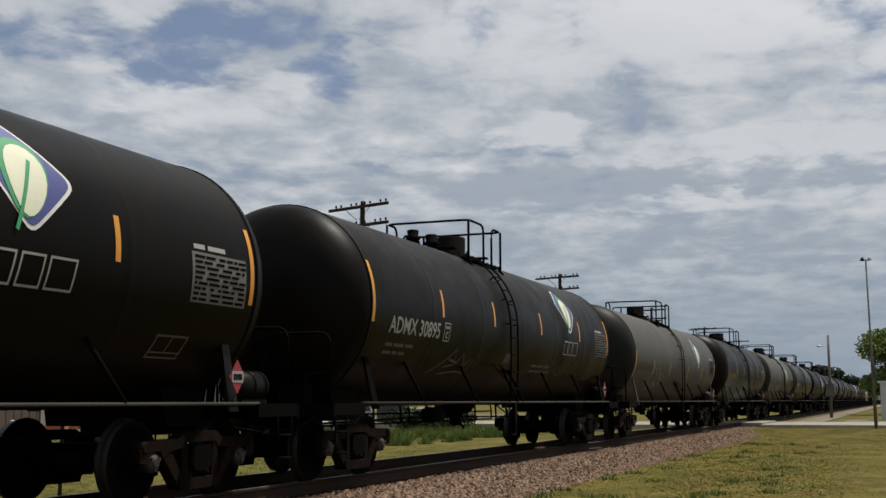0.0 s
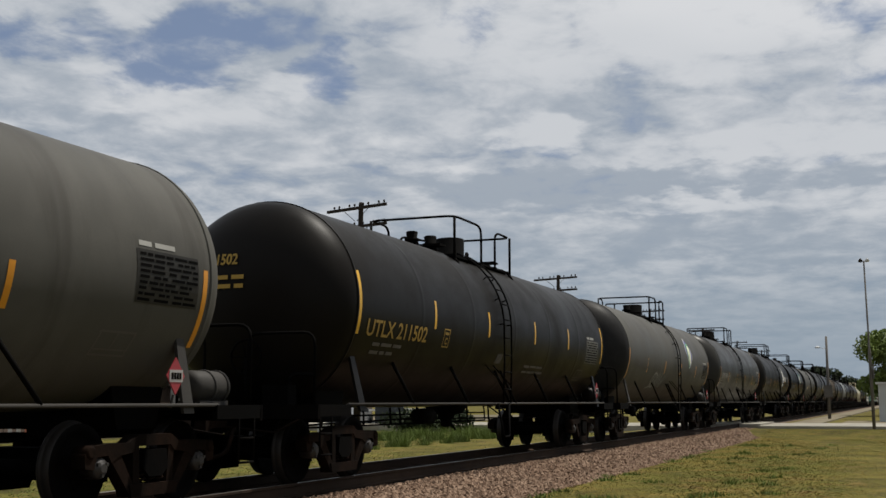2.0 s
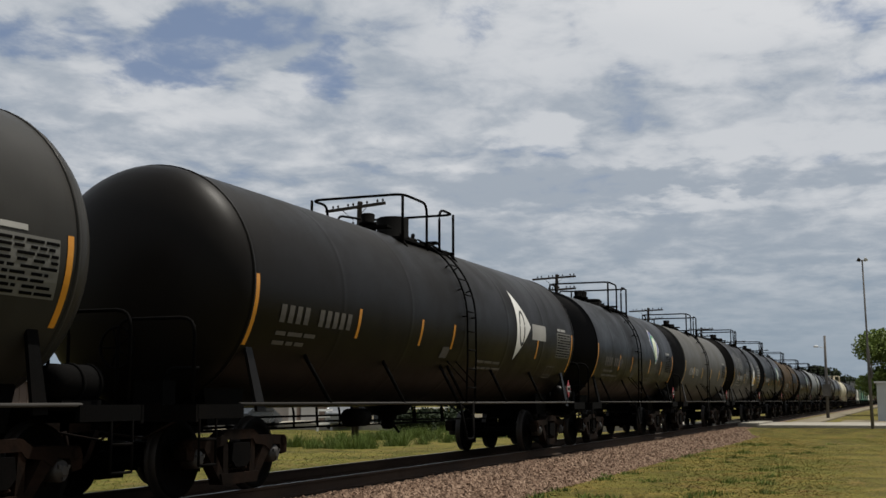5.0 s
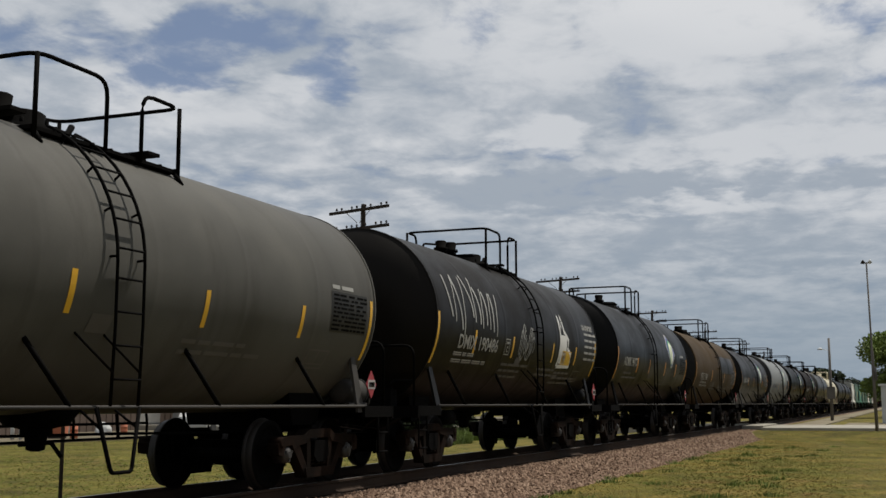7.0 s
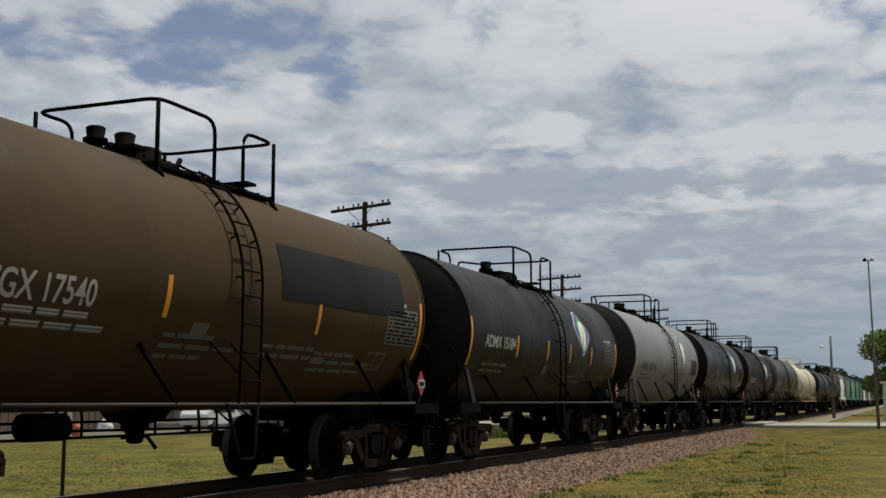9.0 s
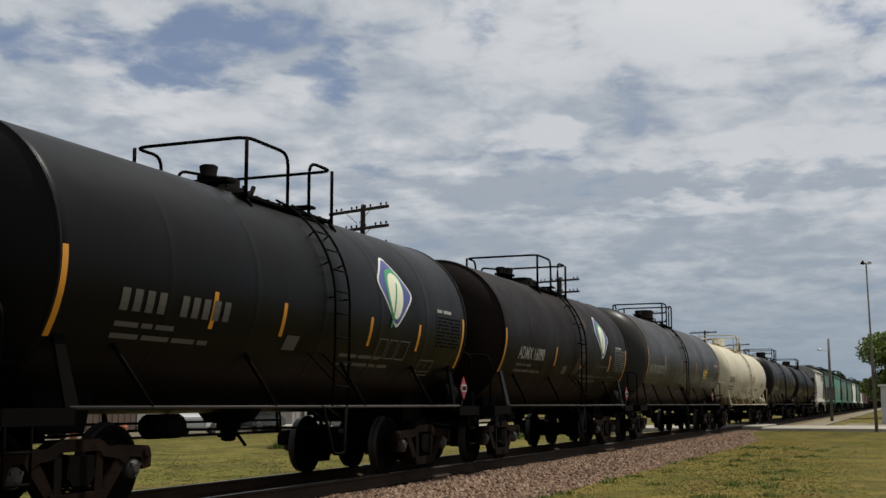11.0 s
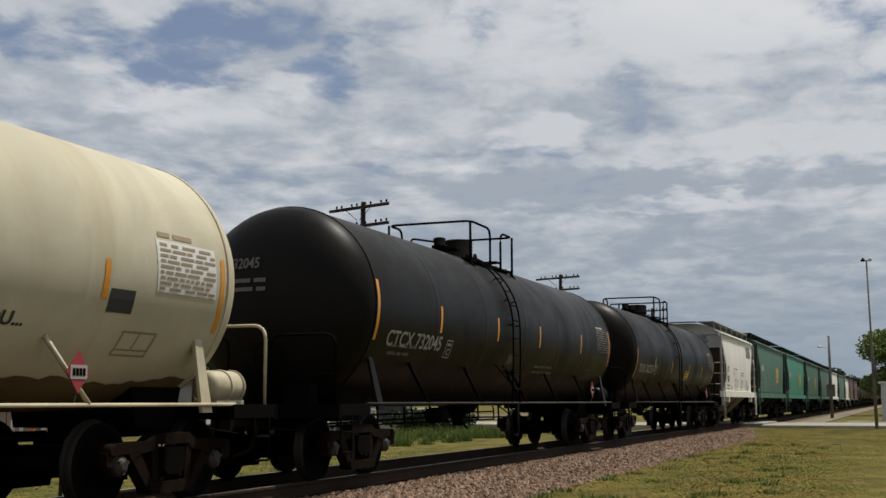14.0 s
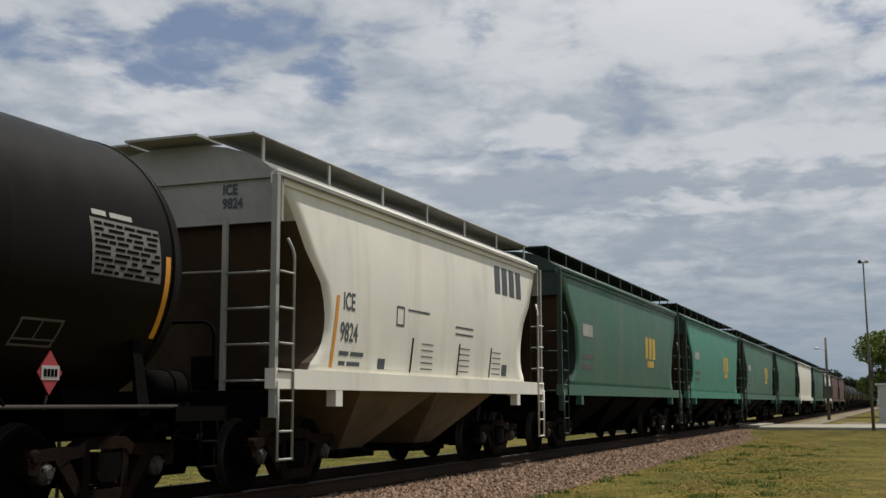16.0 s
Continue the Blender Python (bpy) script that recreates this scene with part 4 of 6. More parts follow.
long_car = make_tank_car(**LONG, works=-0.80, rail=0.40)
long_mid = make_tank_car(**LONG, works=-0.15)
short_car = make_tank_car(**SHORT, works=0.1)
short_off = make_tank_car(**SHORT, works=-0.75, rail=0.50)
WIDE = dict(SHORT, half=6.75, seam=5.70, mid=2.40)
short_wide = make_tank_car(**WIDE, works=0.1)
BROAD = dict(SHORT, half=6.70, seam=5.50, head=0.28)
broad_car = make_tank_car(**BROAD, works=0.1)
LOW = dict(LONG, radius=1.475, mid=2.50)
low_car = make_tank_car(**LOW, works=-0.15)
STRETCHED = dict(LOW, half=9.38, seam=7.68)
stretched_car = make_tank_car(**STRETCHED, works=-0.15)
TALL = dict(SHORT, radius=1.56, mid=2.56)
tall_car = make_tank_car(**TALL, works=0.1)
tall_off = make_tank_car(**TALL, works=-0.75, rail=0.50)

hop_short = make_hopper(6.30, 4.02, 2, HOP_WHITE, HOP_DIRT, HOP_GREY)
hop_long = make_hopper(8.20, 4.22, 3, HOP_GREEN, HOP_DARK, HOP_DARK)
used = set()
train = []


def take(proto):
    if proto.name in used:
        return copy_thing(proto, Matrix.Identity(4))
    used.add(proto.name)
    return proto


# fittings of the single tank cars, along the car from its middle, and up the skin from its widest line
TAPES = {0: (-4.40, -1.82, 1.26, 4.68), 1: (-4.50, -1.82, 1.26, 4.44), 2: (-4.85, -2.07, 1.40, 4.51), 3: (-4.36, -1.63, 1.33, 3.99),
         4: (-4.60, -1.73, 1.17, 4.33), 5: (-4.60, -1.63, 1.33, 4.30), 6: (-4.36, -2.00, -0.54, 4.50), 8: (-3.30, -1.30, 0.98, 3.22),
         9: (-3.45, -1.25, 1.58, 3.47), 10: (-2.73, -1.00, 1.48, 3.32), 11: (-1.49, 1.94), 12: (-2.92, -0.77, 1.05, 2.99),
         15: (-1.68, 0.60, 3.44), 16: (-4.57, -1.51, 1.54, 4.21), 17: (-4.25, -1.14, 1.15, 3.26, 5.17), 18: (-4.74, -1.78, 0.98, 4.39),
         19: (-4.56, -1.68, 1.63, 4.45)}
TAPE_HEIGHT = {0: (-0.07, 0.40), 1: (-0.04, 0.43), 2: (-0.57, -0.13), 3: (-0.23, 0.24), 11: (-0.51, -0.05), 12: (-0.40, 0.03),
               16: (-0.34, 0.10), 17: (-0.38, 0.02), 18: (-0.30, 0.15)}
PANEL_TOP = {0: 0.20, 1: 0.24, 2: 0.20, 3: 0.06, 4: -0.02, 5: 0.04, 8: 0.15, 11: 0.02, 12: 0.20, 15: 0.05, 16: 0.05, 17: 0.33, 18: 0.36, 19: 0.36}
LADDER = {1: -1.17, 2: -0.53, 3: -1.07, 4: -0.04, 5: -0.96, 8: -0.83, 9: -0.03, 10: -0.93, 11: -0.23, 12: -0.20, 15: -1.06, 16: -1.20, 17: -0.52,
          18: -1.21, 19: -1.04}
RAILING = {1: (-1.50, 0.45), 2: (-1.46, 0.90), 3: (-1.78, 1.60), 4: (-1.10, 1.36), 5: (-1.25, 1.23), 8: (-1.24, 1.20), 9: (-1.00, 1.00),
           10: (-1.30, 0.65), 11: (-0.95, 1.68), 12: (-1.31, 1.55), 16: (-1.55, 0.23), 17: (-1.41, 1.28), 18: (-1.58, 1.05), 19: (-1.45, 0.95)}
MARKS = {1: (-6.66, -4.60, -0.40, 0.25), 2: (-7.15, -5.27, -0.46, 0.25), 3: (-7.00, -4.67, -0.47, 0.24), 5: (-6.90, -5.05, -0.42, 0.24), 9: (-4.30, -2.18, -0.47, 0.24),
         10: (-4.51, -2.85, -0.38, 0.24), 11: (-4.35, -2.66, -0.48, 0.26), 12: (-4.88, -3.08, -0.26, 0.22), 15: (-4.40, -2.60, -0.46, 0.25),
         16: (-7.02, -4.80, -0.47, 0.25), 17: (-7.28, -5.69, -0.38, 0.24), 18: (-6.85, -4.60, -0.60, 0.24), 19: (-6.85, -4.80, -0.58, 0.24)}
CLASS_BOX = {1: (-4.42, -0.44), 5: (-4.46, -0.56), 2: (-5.16, -0.46), 3: (-3.93, -0.52), 9: (-1.75, -0.50), 16: (-4.62, -0.50), 17: (-5.40, -0.34), 18: (-4.37, -0.72),
             19: (-4.50, -0.64)}
LOGO = {0: (3.45, 0.65), 1: (3.60, 0.69), 2: (3.50, 0.42), 4: (2.90, 0.34), 10: (2.45, 0.30), 12: (2.20, 0.38), 15: (2.60, 0.35)}

# kind, where its middle is at the start, paint, label, reporting mark, mark colour, extras
CARS = [
    ("L", 4.72, COAL, "black tank car with orange tapes and a leaf emblem", "", LETTER, "logo"),
    ("L", 22.7, COAL, "black tank car with a leaf emblem and faint graffiti", "ADMX 30895", LETTER, "logo faint"),
    ("L", 41.42, GREY, "weathered grey tank car with looping graffiti", "ADMX 29018", LETTER_DIM, "logo loops bare"),
    ("L", 60.2, SOOT, "dark brown-black tank car with yellow tapes", "UTLX 211502", LETTER_GOLD, "yellow"),
    ("L", 78.1, GREY, "weathered grey tank car with white spray graffiti", "ADMX 30020", LETTER_DIM, "logo burst bare"),
    ("L", 96.25, MID_GREY, "dark grey glossy tank car on a freight train", "ADMX 29898", LETTER, ""),
    ("L", 114.2, SOOT, "dark brown tank car with a white triangle emblem", "", LETTER_DIM, "triangle bare_bars"),
    ("S", 129.5, JET, "short black tank car with a leaf emblem", "", LETTER_DIM, "logo bare_bars"),
    ("S", 142.75, GREY, "short weathered grey tank car with yellow tapes", "ADMX 17426", LETTER, ""),
    ("S", 155.85, SOOT, "short dark brown syrup tank car covered in graffiti", "DMIX 190486", LETTER, "syrup spray"),
    ("S", 169.0, JET, "short blue-black tank car with a leaf emblem", "ADMX 19177", LETTER, "logo"),
    ("S", 182.35, BROWN, "short dusty brown tank car with a repainted grey patch", "VTGX 17540", LETTER, "greypatch"),
    ("S", 195.75, SLATE, "short charcoal tank car with a leaf emblem", "ADMX 15184", LETTER, "logo bare"),
    ("S", 209.3, PALE, "short light grey tank car with a leaf emblem", "", LETTER_DIM, "logo bare"),
    ("S", 222.4, JET, "short black tank car with a pale leaf emblem", "", LETTER_DIM, "logo bare_bars"),
    ("S", 235.4, RUSTY, "short rusty brown tank car with a pale paint run", "ADMX 16090", LETTER, "logo run"),
    ("L", 251.0, MID_GREY, "dark grey tank car with a yellow emergency sign", "NATX 303337", LETTER, "sign"),
    ("L", 269.45, CREAM, "dirty cream tank car with cream fittings and graffiti", "TEIX 30007", LETTER_DARK, "cream"),
    ("L", 288.15, SLATE, "charcoal tank car with orange tapes", "CTCX 732045", LETTER, ""),
    ("L", 306.25, COAL, "brown-black tank car with a yellow sign", "TEIX 30235", LETTER, "sign"),
    ("HS", 321.42, HOP_WHITE, "off-white two-bay covered hopper with grey ends", "", LETTER_DARK, ""),
    ("HL", 336.35, HOP_GREEN, "faded green covered hopper with a yellow emblem", "", LETTER, "wheat"),
    ("HL", 353.1, HOP_TEAL, "bright green covered hopper with a yellow emblem", "", LETTER, "wheat"),
    ("HL", 369.7, HOP_GREEN, "faded green covered hopper with a yellow emblem", "", LETTER, "wheat"),
    ("HL", 386.2, HOP_GREEN, "faded green covered hopper with dusty sides", "", LETTER, ""),
    ("HL", 402.7, HOP_WHITE, "off-white covered hopper with dusty sides", "", LETTER, ""),
    ("HL", 419.2, HOP_GREEN, "faded green covered hopper with dusty sides", "", LETTER, ""),
    ("HS", 434.2, HOP_WHITE, "off-white two-bay covered hopper car", "", LETTER, ""),
    ("HL", 449.1, HOP_RED, "oxide red covered hopper with sooty sides", "", LETTER, ""),
    ("HL", 465.6, HOP_RED, "oxide red covered hopper with sooty sides", "", LETTER, ""),
]
x = 483.0
for i in range(14):
    CARS.append(("L", x, (RUSTY, SLATE, COAL, SOOT)[i % 4], "dark tank car far back in the train", "", LETTER_DIM, "plain"))
    x += 18.1

for kind, x, paint, label, mark, ink, extra in CARS:
    if kind in "LS":
        spec = LOW if len(train) == 17 else STRETCHED if len(train) == 2 else LONG if kind == "L" else WIDE if len(train) == 12 else BROAD if len(train) == 11 else TALL if len(train) in (9, 10) else SHORT
        r, mid, seam = spec["radius"], spec["mid"], spec["seam"]
        top = mid + r
        centred = len(train) in (2, 4, 6, 9, 11, 12, 13, 14, 15, 17)
        car = take((low_car if len(train) == 17 else stretched_car if len(train) == 2 else long_mid if centred else long_car) if kind == "L" else (short_wide if len(train) == 12 else broad_car if len(train) == 11 else tall_car if len(train) == 9 else tall_off if len(train) == 10 else short_car if centred else short_off))
    else:
        car = take(hop_short if kind == "HS" else hop_long)
    tagged(car, label, "tank car" if kind in "LS" else "hopper car", "cars of the freight train")
    train.append((car, x, kind, paint, mark, ink, extra))

for number, (car, x, kind, paint, mark, ink, extra) in enumerate(train):
    if kind in "LS":
        spec = LOW if number == 17 else STRETCHED if number == 2 else LONG if kind == "L" else WIDE if number == 12 else BROAD if number == 11 else TALL if number in (9, 10) else SHORT
        r, mid, seam = spec["radius"], spec["mid"], spec["seam"]
        top = mid + r
        recolor(car, ("tank_shell", "head_band"), paint)
        # lighter tanks: the leading head's shade is painted on as a darker material
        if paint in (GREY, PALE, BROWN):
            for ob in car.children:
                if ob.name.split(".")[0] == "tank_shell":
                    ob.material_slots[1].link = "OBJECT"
                    ob.material_slots[1].material = SHADED_HEAD
        dress(car, spec, number, kind == "L")
        if number in RAILING:
            refit(car, number)
        fit = CREAM_TRIM if "cream" in extra else BLACK
        if "cream" in extra:
            recolor(car, ("safety_railing", "ladder", "rung", "ladder_brace", "walkway", "side_rail", "brace", "saddle_strap", "end_handrail", "air_reservoir"), CREAM_TRIM)
            recolor(car, ("data_panel",), WHITE)
            recolor(car, ("stencil",), FADED_TAN)
        if "yellow" in extra or number in (8, 9):
            recolor(car, ("reflector",), YELLOW)
        if paint in (GREY, PALE, JET):
            recolor(car, ("data_panel",), MID_GREY if paint is GREY else SLATE if paint is JET else GREY)
        if paint not in (GREY, PALE, CREAM):
            recolor(car, ("saddle_strap", "air_reservoir"), BLACK if number % 3 else SLATE)
        works = (-0.15 if kind == "L" else 0.1) if number in (2, 4, 6, 9, 11, 12, 13, 14, 15, 17) else (-0.40 if kind == "L" else -0.25)
        if number in RAILING:
            works = sum(RAILING[number]) / 2
        manway(car, works + (0.35 if number % 3 != 2 else -0.45), top, fit, kind == "L")
        valve(car, works - 0.75, top, fit)
        if number % 2:
            valve(car, works - (1.7 if kind == "L" else 1.3), top, fit, 0.0, 0.9)
        if number not in (0, ):
            valve(car, works + 0.95, top, fit, 0.25, 0.6)
        placard(car, 4.75 if number == 17 else 6.72 if number == 3 else 5.5 if number in (5, 16, 18, 19) else 7.0 if kind == "L" else seam - 0.1, 1.40)
        if "plain" in extra:
            continue
        rows = []
        left = -7.2 if number == 17 else -4.85 if number == 12 else -4.1 if number == 11 else -6.65 if kind == "L" else -4.40
        if mark:
            x0, x1, foot, tall = MARKS.get(number, (left, left + 2.1, -0.42, 0.25))
            rows.append(("span", ink, mark, x0, x1, foot, tall))
            if number in CLASS_BOX:
                rows.append(("frame", ink if "bare" not in extra else LETTER_DIM, *CLASS_BOX[number], 0.28, 0.32))
        if mark:
            head_marks(car, mark.split()[1], spec, LETTER_DIM if ink is LETTER else ink)
        rows.append(("bars", LETTER_DIM, left, -0.62, 2))
        if not mark and number:
            for n in (0, 1, 2, 3, 5, 6, 7, 8, 9):
                rows.append(("patch", ink if paint is not PALE else LETTER_DARK, left + n * 0.21, left + n * 0.21 + 0.13, -0.45, -0.22, 0.0))
        rows.append(("bars", LETTER_DIM, 1.0 if kind == "L" else 0.7, -0.75, 2))
        if number in (9, 11):
            rows.append(("bars", LETTER, left, -0.60, 2))
            rows.append(("bars", LETTER_DIM, left + 2.7, -0.72, 3))
            rows.append(("bars", LETTER_DIM, 2.1, -0.80, 3))
        if "cream" not in extra:
            rows.append(("patch", LETTER_DIM, -0.95, -0.62, -0.72, -0.52, 0.03))
        if "logo" in extra:
            emblem(car, *LOGO.get(number, (3.3, 0.38) if kind == "L" else (2.35, 0.36)), r, mid, 0.80, number > 1)
        def ring(cx, cs, rx, rs, a0=0.0, a1=6.3, tilt=0.0):
            return [(cx + rx * math.cos(a0 + (a1 - a0) * n / 18) + tilt * rs * math.sin(a0 + (a1 - a0) * n / 18), cs + rs * math.sin(a0 + (a1 - a0) * n / 18)) for n in range(19)]
        if "loops" in extra:
            for ox, os, k, mat, wd in ((-4.6, -0.80, 1.0, SPRAY, 0.028), (1.0, -0.85, 0.72, SPRAY, 0.024)):
                for cx, cs, rx, rs, a0, a1 in ((0.0, 0.12, 0.42, 0.34, 0.3, 5.4), (0.78, 0.22, 0.24, 0.22, -0.6, 3.6), (1.05, 0.10, 0.16, 0.2, -0.5, 3.4), (0.98, -0.36, 0.36, 0.22, 1.6, 6.9)):
                    rows.append(("line", mat, ring(ox + cx * k, os + cs * k, rx * k, rs * k, a0, a1), wd))
                for line in (((-0.5, -0.42), (0.0, -0.18), (0.5, -0.08), (1.0, -0.2)), ((0.25, 0.0), (0.55, 0.06), (0.35, -0.08), (0.7, -0.05), (0.5, -0.16), (0.95, -0.12)), ((1.1, -0.1), (1.4, 0.3)), ((1.3, -0.3), (1.45, -0.05), (1.7, 0.26)), ((1.5, 0.0), (1.62, -0.03), (1.5, -0.1), (1.62, -0.14), (1.48, -0.2)), ((-0.2, -0.3), (0.3, -0.32))):
                    rows.append(("line", mat, [(ox + a * k, os + b * k) for a, b in line], wd))
        if "faint" in extra:
            for line in (((-4.5, -1.05), (-4.0, -0.8), (-3.6, -0.55), (-3.5, -0.85), (-3.9, -0.9)), ((-3.8, -0.75), (-3.4, -0.8), (-3.2, -0.62), (-3.0, -0.85), (-2.75, -0.7)), ((-4.0, -1.05), (-3.3, -0.98), (-2.8, -1.0), (-2.6, -0.7))):
                rows.append(("line", SPRAY_DIM, list(line), 0.035))
            for n in range(7):
                rows.append(("line", SPRAY_DIM, ring(2.1 + n * 0.34, -0.78 + 0.04 * (n % 3), 0.12, 0.13, n, n + 4.6), 0.03))
        if "burst" in extra:
            rows.append(("line", SPRAY, ring(-3.0, -0.78, 0.36, 0.24, 0.2, 6.6), 0.06))
            rng = random.Random(12)
            for n in range(22):
                gx = -3.3 + n * 0.085
                gs = -0.85 + rng.uniform(-0.1, 0.12)
                rows.append(("line", SPRAY if n % 3 else SPRAY_DIM, [(gx, gs - 0.12), (gx + 0.07, gs + 0.02), (gx + rng.uniform(0.05, 0.22), gs + rng.uniform(0.15, 0.42))], rng.uniform(0.02, 0.055)))
            for n in range(8):
                gx = -1.75 + n * 0.10
                rows.append(("line", SPRAY_DIM, [(gx, -1.1 + n * 0.02), (gx + 0.2, -0.85 + n * 0.015)], 0.03))
            rows.append(("line", SPRAY, [(-3.6, -1.1), (-3.2, -1.02), (-2.7, -1.05)], 0.05))
        if "spray" in extra:
            for j, (gx, gs, gh) in enumerate(((-4.75, 0.05, 0.75), (-4.3, -0.15, 1.0), (-3.75, 0.1, 0.8), (-3.35, 0.0, 0.7), (-2.95, 0.0, 0.65), (-2.55, -0.1, 0.75))):
                rows.append(("line", SPRAY, [(gx + 0.10 * t - 0.05 * math.sin(3 * t + j), gs + gh * (1 - t)) for t in (0, 0.25, 0.5, 0.75, 1.0)], 0.06))
                rows.append(("line", SPRAY, [(gx + 0.38 - 0.28 * t + 0.3 * max(0, t - 0.5), gs + gh * (1 - 1.1 * t)) for t in (0, 0.25, 0.5, 0.75, 1.0)], 0.045))
            for n in range(9):
                rows.append(("line", SPRAY, ring(-0.75 + n * 0.095, -0.22 + 0.05 * math.sin(n * 2.1), 0.10, 0.26 + 0.08 * math.sin(n * 1.3), n * 0.7, n * 0.7 + 4.4, 0.2), 0.03))
        if "syrup" in extra:
            for ob in [c for c in car.children if c.name.split(".")[0] in ("data_panel", "stencil")]:
                if ob.name.split(".")[0] == "data_panel" or max(v.co.z for v in ob.data.vertices) > mid - 0.5:
                    bpy.data.objects.remove(ob)
            rows.append(("words", LETTER, "CORN SYRUP ONLY", 4.08, 0.33, 0.12, 0.64))
            for j in range(5):
                rows.append(("bars", LETTER, 4.2, 0.20 - 0.15 * j, 1))
            rows.append(("line", WHITE, [(2.05, -0.62), (2.1, 0.0), (2.05, 0.55), (2.2, 0.25), (2.3, 0.55), (2.4, 0.2), (2.75, 0.0), (2.7, -0.2), (3.0, -0.3), (3.1, -0.6), (2.1, -0.62)], 0.09))
            rows.append(("patch", WHITE, 2.12, 2.62, -0.55, 0.10, 0.0))
            rows.append(("patch", SIGN_YELLOW, 2.3, 3.05, -0.58, -0.25, 0.02))
        if "greypatch" in extra:
            rows.append(("patch", SLATE, 0.9, 4.7, -0.10, 0.62, 0.0))
        if "triangle" in extra:
            rows.append(("blot", WHITE, [(3.0, -0.62), (3.95, 0.10), (3.0, 0.85)]))
            rows.append(("line", SPRAY_DARK, ring(3.35, 0.05, 0.16, 0.34), 0.07))
            rows.append(("patch", LETTER, 4.05, 5.05, -0.15, 0.18, 0.0))
        if "run" in extra:
            rows.append(("blot", SCAR, [(0.80, 1.18), (0.90, 0.95), (0.98, 0.72), (1.05, 0.34), (1.16, 0.48), (1.34, 0.60), (1.18, 0.78), (1.10, 0.98), (0.96, 1.12)]))
            rows.append(("blot", SCAR, [(0.02, -0.74), (0.30, -0.70), (0.52, -0.55), (0.62, -0.40), (0.92, -0.30), (0.88, -0.12), (0.60, -0.02), (0.26, -0.06), (0.22, -0.30), (0.08, -0.48)]))
        if "sign" in extra:
            sx, ss = (3.22, -0.46) if number == 16 else (0.88, -0.72)
            rows.append(("patch", SIGN_YELLOW, sx, sx + 0.75, ss, ss + 0.34, 0.02))
            for n in range(3):
                rows.append(("line", SPRAY_DARK, [(sx + 0.06, ss + 0.07 + n * 0.11), (sx + 0.64 - 0.1 * (n % 2), ss + 0.075 + n * 0.11)], 0.045))
        if "cream" in extra:
            for ex, es, ew, eh, a0, a1, lean in ((-2.02, -0.74, 0.12, 0.23, 0.0, 6.3, 0.15), (-2.02, -0.76, 0.035, 0.13, 0.0, 6.3, 0.3), (-1.74, -0.68, 0.13, 0.21, -0.6, 3.4, 0.25), (-1.60, -0.85, 0.17, 0.17, -1.8, 2.6, 0.1), (-2.10, -0.98, 0.16, 0.10, 2.6, 6.0, 0.0), (-2.44, -0.98, 0.15, 0.03, 0.0, 6.3, 2.2)):
                rows.append(("line", SPRAY_DARK, ring(ex, es, ew, eh, a0, a1, lean), 0.022))
            rows.append(("line", SPRAY_DARK, [(-1.70, -1.0), (-1.78, -1.12), (-1.92, -1.19), (-2.1, -1.17)], 0.022))
            rows.append(("grime", CREAM_GRIME, -7.36, 7.36, -2.25, 4))
            rows.append(("patch", FADED_TAN, 1.24, 1.95, -0.32, 0.02, 0.0))
            rows.append(("words", SPRAY_DARK, "BLIND YOU...", 2.85, -0.72, 0.13, 1.2))
            rows.append(("patch", LETTER, -5.0, 1.9, -0.62, -0.22, 0.0))
            rows.append(("patch", SPRAY_DARK, 5.25, 5.65, -0.50, -0.26, 0.0))
        rows = [row for row in rows if not (row[0] == "patch" and row[1] is LETTER and "cream" in extra)]
        sides(car, r, mid, rows)
    else:
        zt = 4.02 if kind == "HS" else 4.22
        recolor(car, ("eave", "side_sill"), paint)
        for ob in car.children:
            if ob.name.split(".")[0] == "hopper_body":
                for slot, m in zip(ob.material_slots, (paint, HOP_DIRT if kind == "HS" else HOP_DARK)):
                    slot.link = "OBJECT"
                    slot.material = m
        if number == 20:
            skin = on_hopper(zt)
            for text, tx, tz, h in (("ICE", -3.80, 2.42, 0.24), ("9824", -3.86, 1.98, 0.26)):
                bm = bmesh.new()
                words(bm, text, tx, tz, h, 0.75)
                lay(bm, skin)
                part("lettering", bm, LETTER_DARK, car)
            for j in range(4):
                bm = bmesh.new()
                patch(bm, 2.75 + j * 0.44, 3.07 + j * 0.44, 3.22, 3.76, 0.05)
                lay(bm, skin)
                part("emblem_block", bm, LETTER_DARK, car)
            bm = bmesh.new()
            bars(bm, -3.85, 1.78, [0.3, 0.42], 0.06)
            bars(bm, -3.85, 1.64, [0.2, 0.42], 0.06)
            patch(bm, -2.55, -2.3, 1.62, 1.78)
            for sx in (-0.9, 0.85, 2.6):
                for q in range(5):
                    patch(bm, sx, sx + 0.5, 1.66 + q * 0.10, 1.68 + q * 0.10)
            patch(bm, -1.95, -1.65, 2.30, 2.33), patch(bm, -1.95, -1.65, 2.58, 2.61), patch(bm, -1.95, -1.92, 2.30, 2.60), patch(bm, -1.68, -1.65, 2.30, 2.60)
            patch(bm, -1.5, -0.6, 2.56, 2.59), patch(bm, 0.6, 1.5, 2.42, 2.45), patch(bm, 0.6, 1.5, 2.30, 2.33)
            patch(bm, 3.2, 3.5, 1.64, 1.86)
            lay(bm, skin)
            part("stencil", bm, LETTER_DARK, car)
            for sx, s0, s1 in ((-1.35, 1.60, 2.15), (0.75, 1.60, 2.15), (2.45, 1.60, 2.15)):
                bm = bmesh.new()
                patch(bm, sx, sx + 0.06, s0, s1, 0.06)
                lay(bm, skin)
                part("reflector", bm, FRAME, car)
            bm = bmesh.new()
